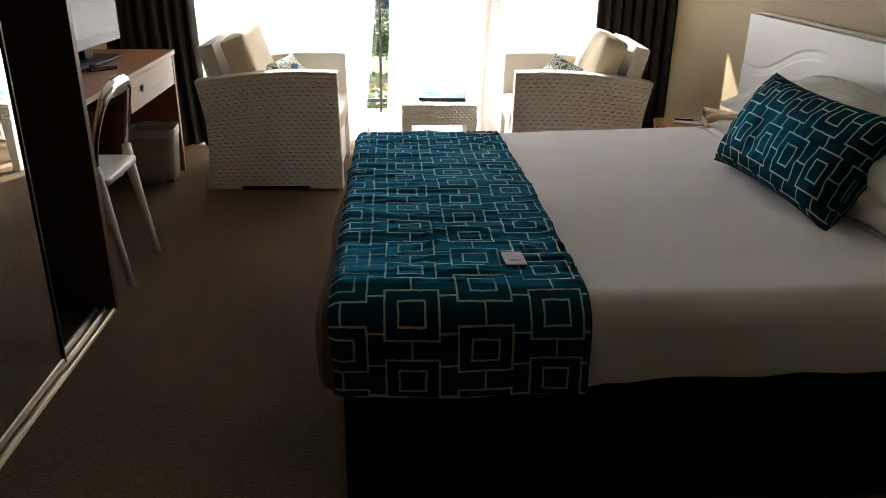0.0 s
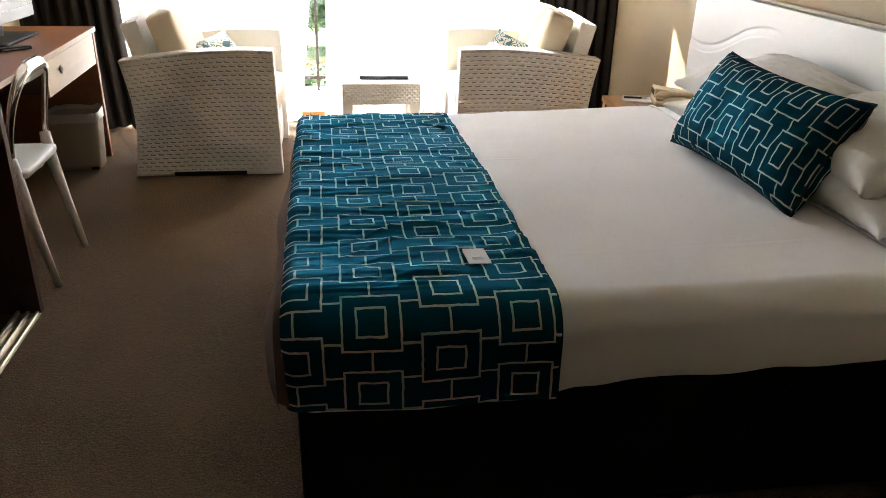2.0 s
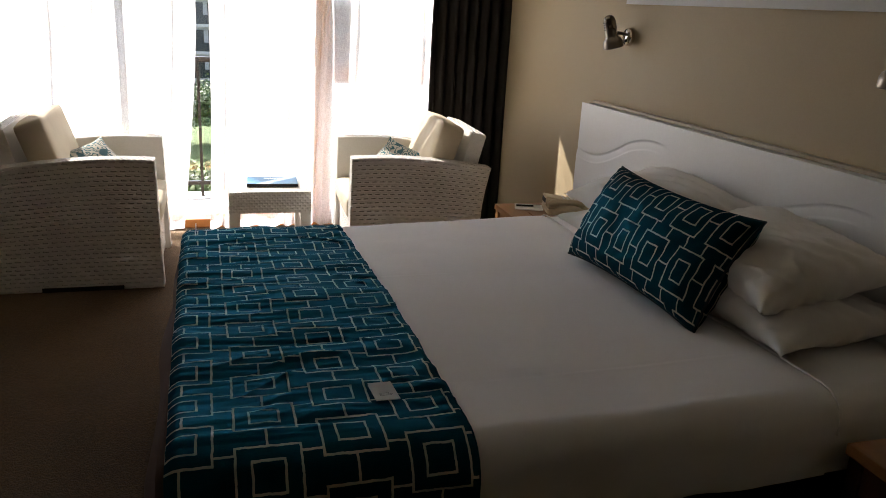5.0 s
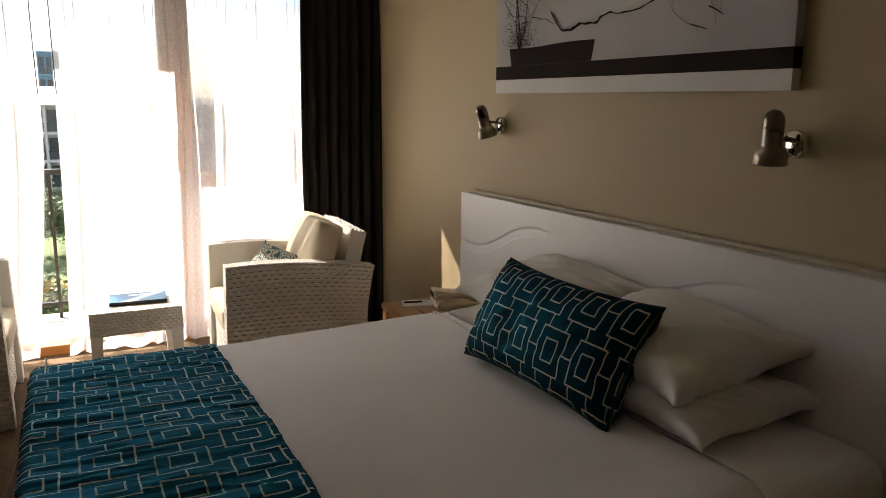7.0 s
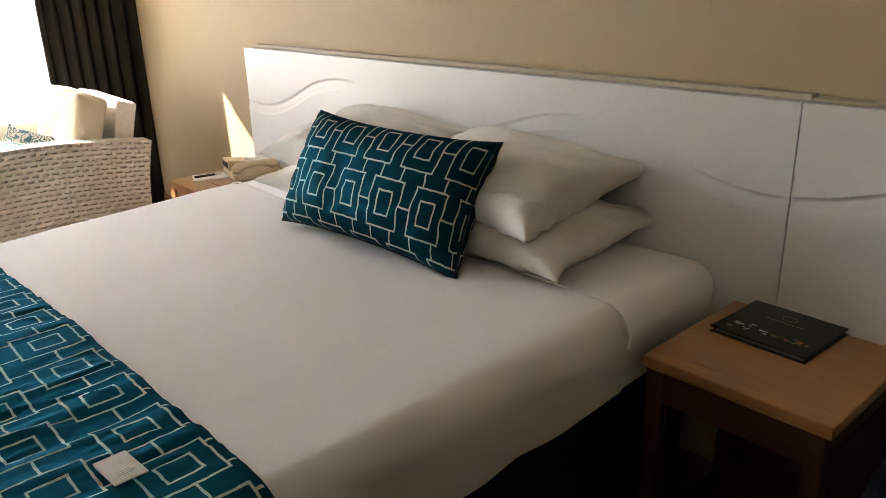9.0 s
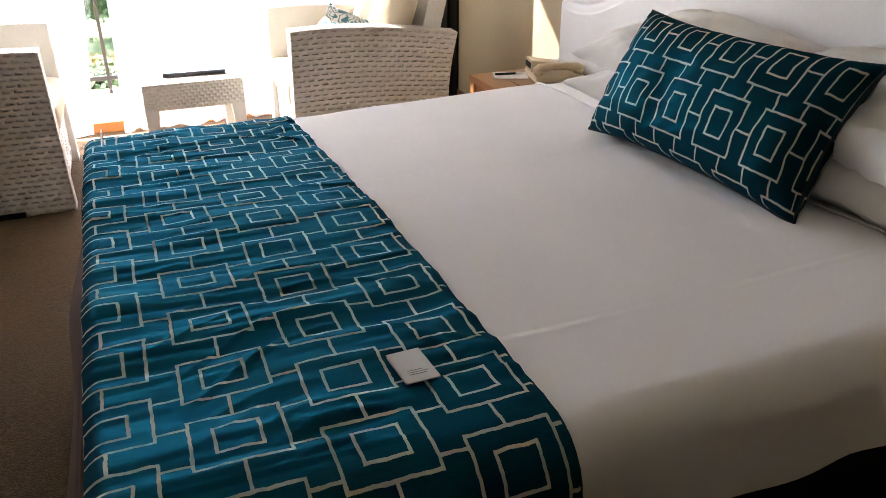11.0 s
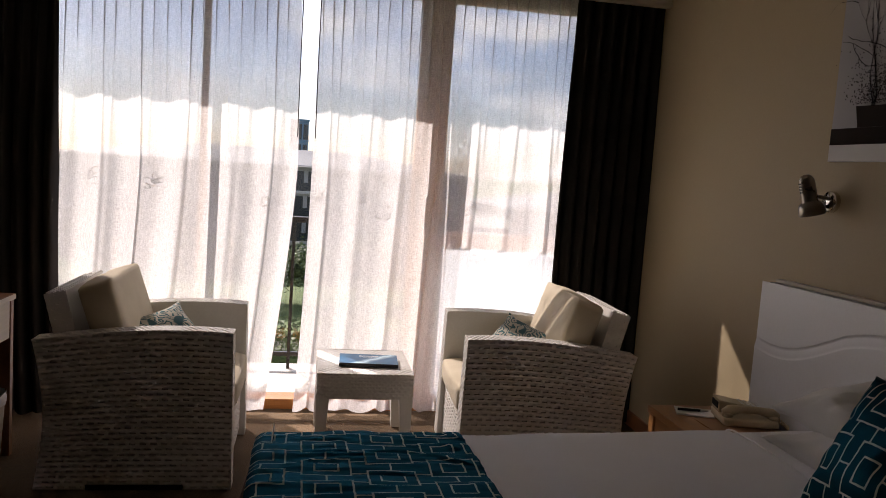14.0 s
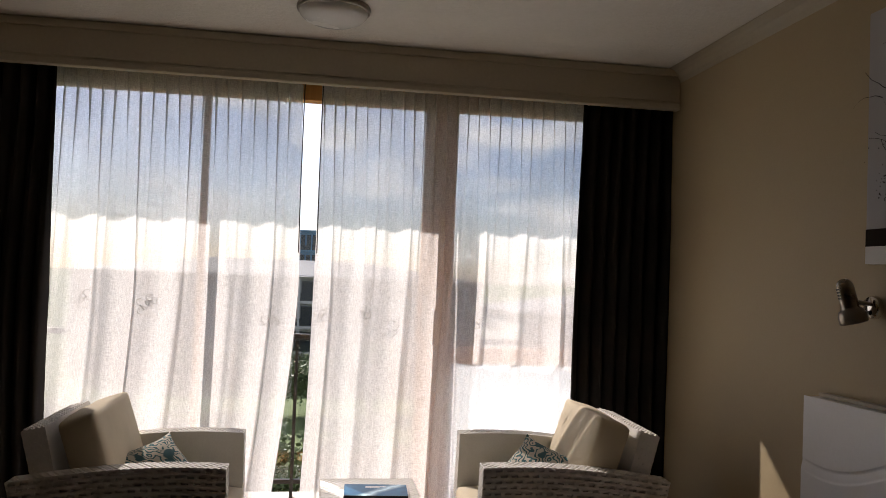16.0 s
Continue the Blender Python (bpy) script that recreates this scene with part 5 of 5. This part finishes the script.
def side_chair():
    c = thing("side_chair", pose(-1.07, 4.02, 0.0), "white moulded chair with an arched chrome back at the desk", "chair")
    # faces the desk, towards minus x
    for sy in (-1, 1):
        part("leg", tube([(0.208, sy * 0.20, 0.0), (0.165, sy * 0.195, 0.25), (0.13, sy * 0.19, 0.46), (0.125, sy * 0.198, 0.54)], [0.013, 0.018, 0.026, 0.022], 12), M_LIGHTPL, c, "", True)
        part("leg", tube([(-0.20, sy * 0.185, 0.0), (-0.175, sy * 0.18, 0.25), (-0.15, sy * 0.17, 0.46)], [0.013, 0.016, 0.02], 12), M_LIGHTPL, c, "", True)
    part("seat", soft_box(0.40, 0.39, 0.045, 0.02, 10, 0.004), M_LIGHTPL, c, "white moulded seat", True, pose(-0.03, 0, 0.475))
    part("seat_rail", tube([(0.13, -0.165, 0.47), (0.15, 0, 0.462), (0.13, 0.165, 0.47)], 0.018, 10), M_LIGHTPL, c, "", True)
    hoop, rad = [], []
    for i in range(41):
        a = math.pi * i / 40
        yy = -0.205 * math.copysign(abs(math.cos(a)) ** 0.55, math.cos(a))
        up = abs(math.sin(a)) ** 0.7
        hoop.append((0.125 + 0.075 * up ** 1.5, yy, 0.515 + 0.35 * up))
        rad.append(0.017 + 0.010 * up ** 4)
    part("back_hoop", tube(hoop, rad, 12, None, 0.6), M_CHROME, c, "arched chrome back frame", True)
    top = surface(24, 6, lambda u, v: Vector((0.196 + 0.012 * math.sin(math.pi * u), -0.15 + 0.30 * u, 0.815 + 0.045 * v * math.sin(math.pi * (0.15 + 0.7 * u)))))
    part("top_rail", top, M_CHROME, c, "polished curved top rail", True)


side_chair()


def waste_bin():
    b = thing("waste_bin", pose(-1.185, 5.40, 0.0, 0, 0, 3), "taupe plastic pedal bin with a liner, under the desk", "bin")

    def wall(u, v):
        a = 2 * math.pi * u
        k = 0.115 + 0.018 * v
        cx, sy = math.cos(a), math.sin(a)
        return Vector((k * math.copysign(abs(cx) ** 0.35, cx), 0.85 * k * math.copysign(abs(sy) ** 0.35, sy), 0.31 * v))

    bm = surface(48, 8, wall, None, None, True)
    bmesh.ops.holes_fill(bm, edges=[e for e in bm.edges if e.is_boundary and e.verts[0].co.z < 0.01])
    part("body", bm, M_TAUPE, b, "", True)
    part("pedal", block(0.07, -0.125, 0.012, 0.11, -0.098, 0.022, 0.003), M_SHADOWGAP, b)

    def bag(u, v):
        p = wall(u, 1.0)
        k = 1.03 + 0.03 * noise.noise(Vector((u * 30, v * 2, 0)))
        return Vector((p.x * k, p.y * k, 0.285 + 0.05 * v + 0.012 * noise.noise(Vector((math.cos(u * 6.28) * 4, math.sin(u * 6.28) * 4, v)))))

    bm = surface(72, 4, bag, None, None, True)
    part("liner", bm, M_LINER, b, "crumpled white bin liner", True)


waste_bin()


def backpack():
    b = thing("backpack", pose(2.0, 1.68, 0.0, 0, 0, 0), "navy teal nylon backpack on the floor by the bedside table", "backpack")
    bm = soft_box(0.30, 0.20, 0.44, 0.07, 14, 0.03, 0.0)
    for v in bm.verts:
        v.co += 0.014 * noise.noise_vector(v.co * 7)
    part("body", bm, M_NAVY, b, "", True, pose(0, 0, 0.235))
    bm = soft_box(0.22, 0.07, 0.24, 0.03, 8, 0.02, 0.0)
    part("front_pocket", bm, M_NAVY, b, "", True, pose(-0.02, 0.10, 0.16))
    part("strap", tube([(-0.14, 0.02, 0.40), (-0.19, 0.03, 0.30), (-0.20, 0.02, 0.14), (-0.17, 0.0, 0.02)], 0.012, 8, None, 0.35), M_LINER, b, "pale webbing strap", True)


backpack()


# ---- balcony and the view ----
structure("balcony_floor", block(-3.0, 6.49, -0.16, 3.6, 7.50, -0.02, 0.01), M_TILE, "pale tiled balcony floor in the sun")
structure("balcony_slab", block(-5.0, 6.485, 2.70, 6.0, 7.42, 2.90), M_RENDER, "white soffit of the balcony above")


def railing():
    r = thing("balcony_railing", pose(0, 7.36, -0.02), "dark metal balcony railing with glass between posts", "railing")
    part("top_rail", block(-3.0, -0.025, 1.05, 3.6, 0.025, 1.09, 0.006), M_RAIL, r)
    part("bottom_rail", block(-3.0, -0.015, 0.09, 3.6, 0.015, 0.12, 0.004), M_RAIL, r)
    for x0, x1 in ((-2.96, -0.92), (-0.88, 0.13), (0.18, 1.58), (1.62, 3.56)):
        p = part("pane", block(x0, -0.004, 0.13, x1, 0.004, 1.045), M_GLASS, r, "clear glass infill")
        p.visible_shadow = False
    for x in (-2.98, -0.9, 0.155, 1.6, 3.58):
        part("post", block(x - 0.011, -0.02, 0.0, x + 0.011, 0.02, 1.05), M_RAIL, r)


railing()

GROUND = -9.5
structure("ground", block(-700, 9, GROUND - 0.5, 700, 1500, GROUND), M_GRASS, "lawn and verges below the balcony")
structure("road", block(-300, 19.5, GROUND, 300, 27, GROUND + 0.03), M_ASPHALT, "grey asphalt street below")


def far_block(name, x0, y0, w, d, floors, fh, material, glass, label, bays, roof):
    h = thing(name, pose(x0, y0, GROUND), label, "building")
    top = floors * fh
    part("wall", block(0, 0.6, 0, w, d, top), material, h)
    for k in range(floors + 1):
        part("floor_band", block(-0.2, 0, k * fh - 0.15, w + 0.2, 0.62, k * fh + 0.15), material, h)
    bay = w / bays
    win = None
    for k in range(floors):
        for i in range(bays):
            if win is None:
                win = part("window", block(0, 0.5, 0, bay * 0.72, 0.61, fh * 0.72), glass, h)
                win.location = (bay * 0.14, 0, 0.3)
            else:
                ob = new("window", win.data)
                ob.parent = h
                ob.location = (i * bay + bay * 0.14, 0, k * fh + 0.3)
        part("balustrade", block(0, 0.0, k * fh + 0.15, w, 0.06, k * fh + 1.0), M_DARKWIN if glass is M_DARKWIN else glass, h)
    for i in range(0, bays + 1, 2):
        part("fin_wall", block(i * bay - 0.12, -0.05, 0, i * bay + 0.12, 0.6, top), material, h)
    if roof:
        bm = bmesh.new()
        a = [bm.verts.new(p) for p in ((-0.5, -0.4, top), (w + 0.5, -0.4, top), (w + 0.5, d + 0.4, top), (-0.5, d + 0.4, top), (w * 0.3, d / 2, top + roof), (w * 0.7, d / 2, top + roof))]
        for q in ((0, 1, 5, 4), (1, 2, 5), (2, 3, 4, 5), (3, 0, 4), (0, 3, 2, 1)):
            bm.faces.new([a[i] for i in q])
        part("roof", bm, M_ROOF, h, "pale grey metal roof")
    return h


far_block("apartment_building", -24.0, 84.0, 41.0, 14.0, 4, 2.6, M_RENDER, M_DARKWIN, "white apartment block with dark recessed balconies", 26, 1.8)
far_block("apartment_building", 12.0, 47.0, 26.0, 12.0, 3, 3.0, M_RENDER, M_DARKWIN, "long white apartment block across the street", 11, 1.5)
far_block("apartment_building", -46.0, 50.0, 26.0, 12.0, 3, 3.0, M_RENDER, M_DARKWIN, "pale apartment block further along the street", 11, 1.6)
far_block("office_tower", -4.0, 150.0, 3.2, 14.0, 5, 3.7, M_BLUEGLASS, M_DARKWIN, "blue glass office tower in the distance", 3, 0)


def tree(x, y, height, spread, seed):
    rnd = random.Random(seed)
    t = thing("tree", pose(x, y, GROUND), "leafy green street tree", "tree", "street trees")
    bm = tube([(0, 0, 0), (0.05, 0.03, height * 0.3), (-0.03, 0.05, height * 0.6)], [0.22, 0.16, 0.08], 8)
    tips = []
    for k in range(7):
        a = k * 0.9 + rnd.random()
        tip = Vector((math.cos(a) * spread * 0.6, math.sin(a) * spread * 0.6, height * rnd.uniform(0.6, 0.9)))
        tube([(0, 0, height * rnd.uniform(0.28, 0.5)), tip * 0.55 + Vector((0, 0, height * 0.22)), tip], [0.09, 0.05, 0.02], 6, bm)
        tips.append(tip)
    part("trunk", bm, M_BARK, t)
    verts, faces = [], []
    for i in range(5200):
        c = rnd.choice(tips) + Vector((rnd.gauss(0, 0.32), rnd.gauss(0, 0.32), rnd.gauss(0, 0.3))) * spread * 0.75
        a, b, s = rnd.uniform(0, 6.28), rnd.uniform(-0.9, 0.9), rnd.uniform(0.09, 0.19)
        u = Vector((math.cos(a), math.sin(a), b)).normalized() * s
        w = u.orthogonal().normalized() * s * 0.55
        k = len(verts)
        verts += [c - u, c + w, c + u, c - w]
        faces.append((k, k + 1, k + 2, k + 3))
    me = bpy.data.meshes.new("crown")
    me.from_pydata(verts, [], faces)
    me.materials.append(M_LEAVES)
    cr = new("crown", me)
    cr.parent = t


for i, (x, y, hh, sp) in enumerate(((-0.6, 31, 4.9, 2.1), (2.6, 33, 4.6, 2.0), (-4.5, 32, 5.4, 2.3), (7.0, 31, 5.2, 2.2), (-14.0, 30.0, 5.6, 2.0), (-9.0, 33, 5.6, 2.2), (12.0, 33, 5.9, 2.3), (0.9, 29.0, 3.4, 1.5), (-3.6, 64, 4.6, 2.6), (0.2, 63, 4.4, 2.5), (4.4, 65, 4.8, 2.6), (-7.6, 65, 4.7, 2.6))):
    tree(x, y, hh, sp, 30 + i)
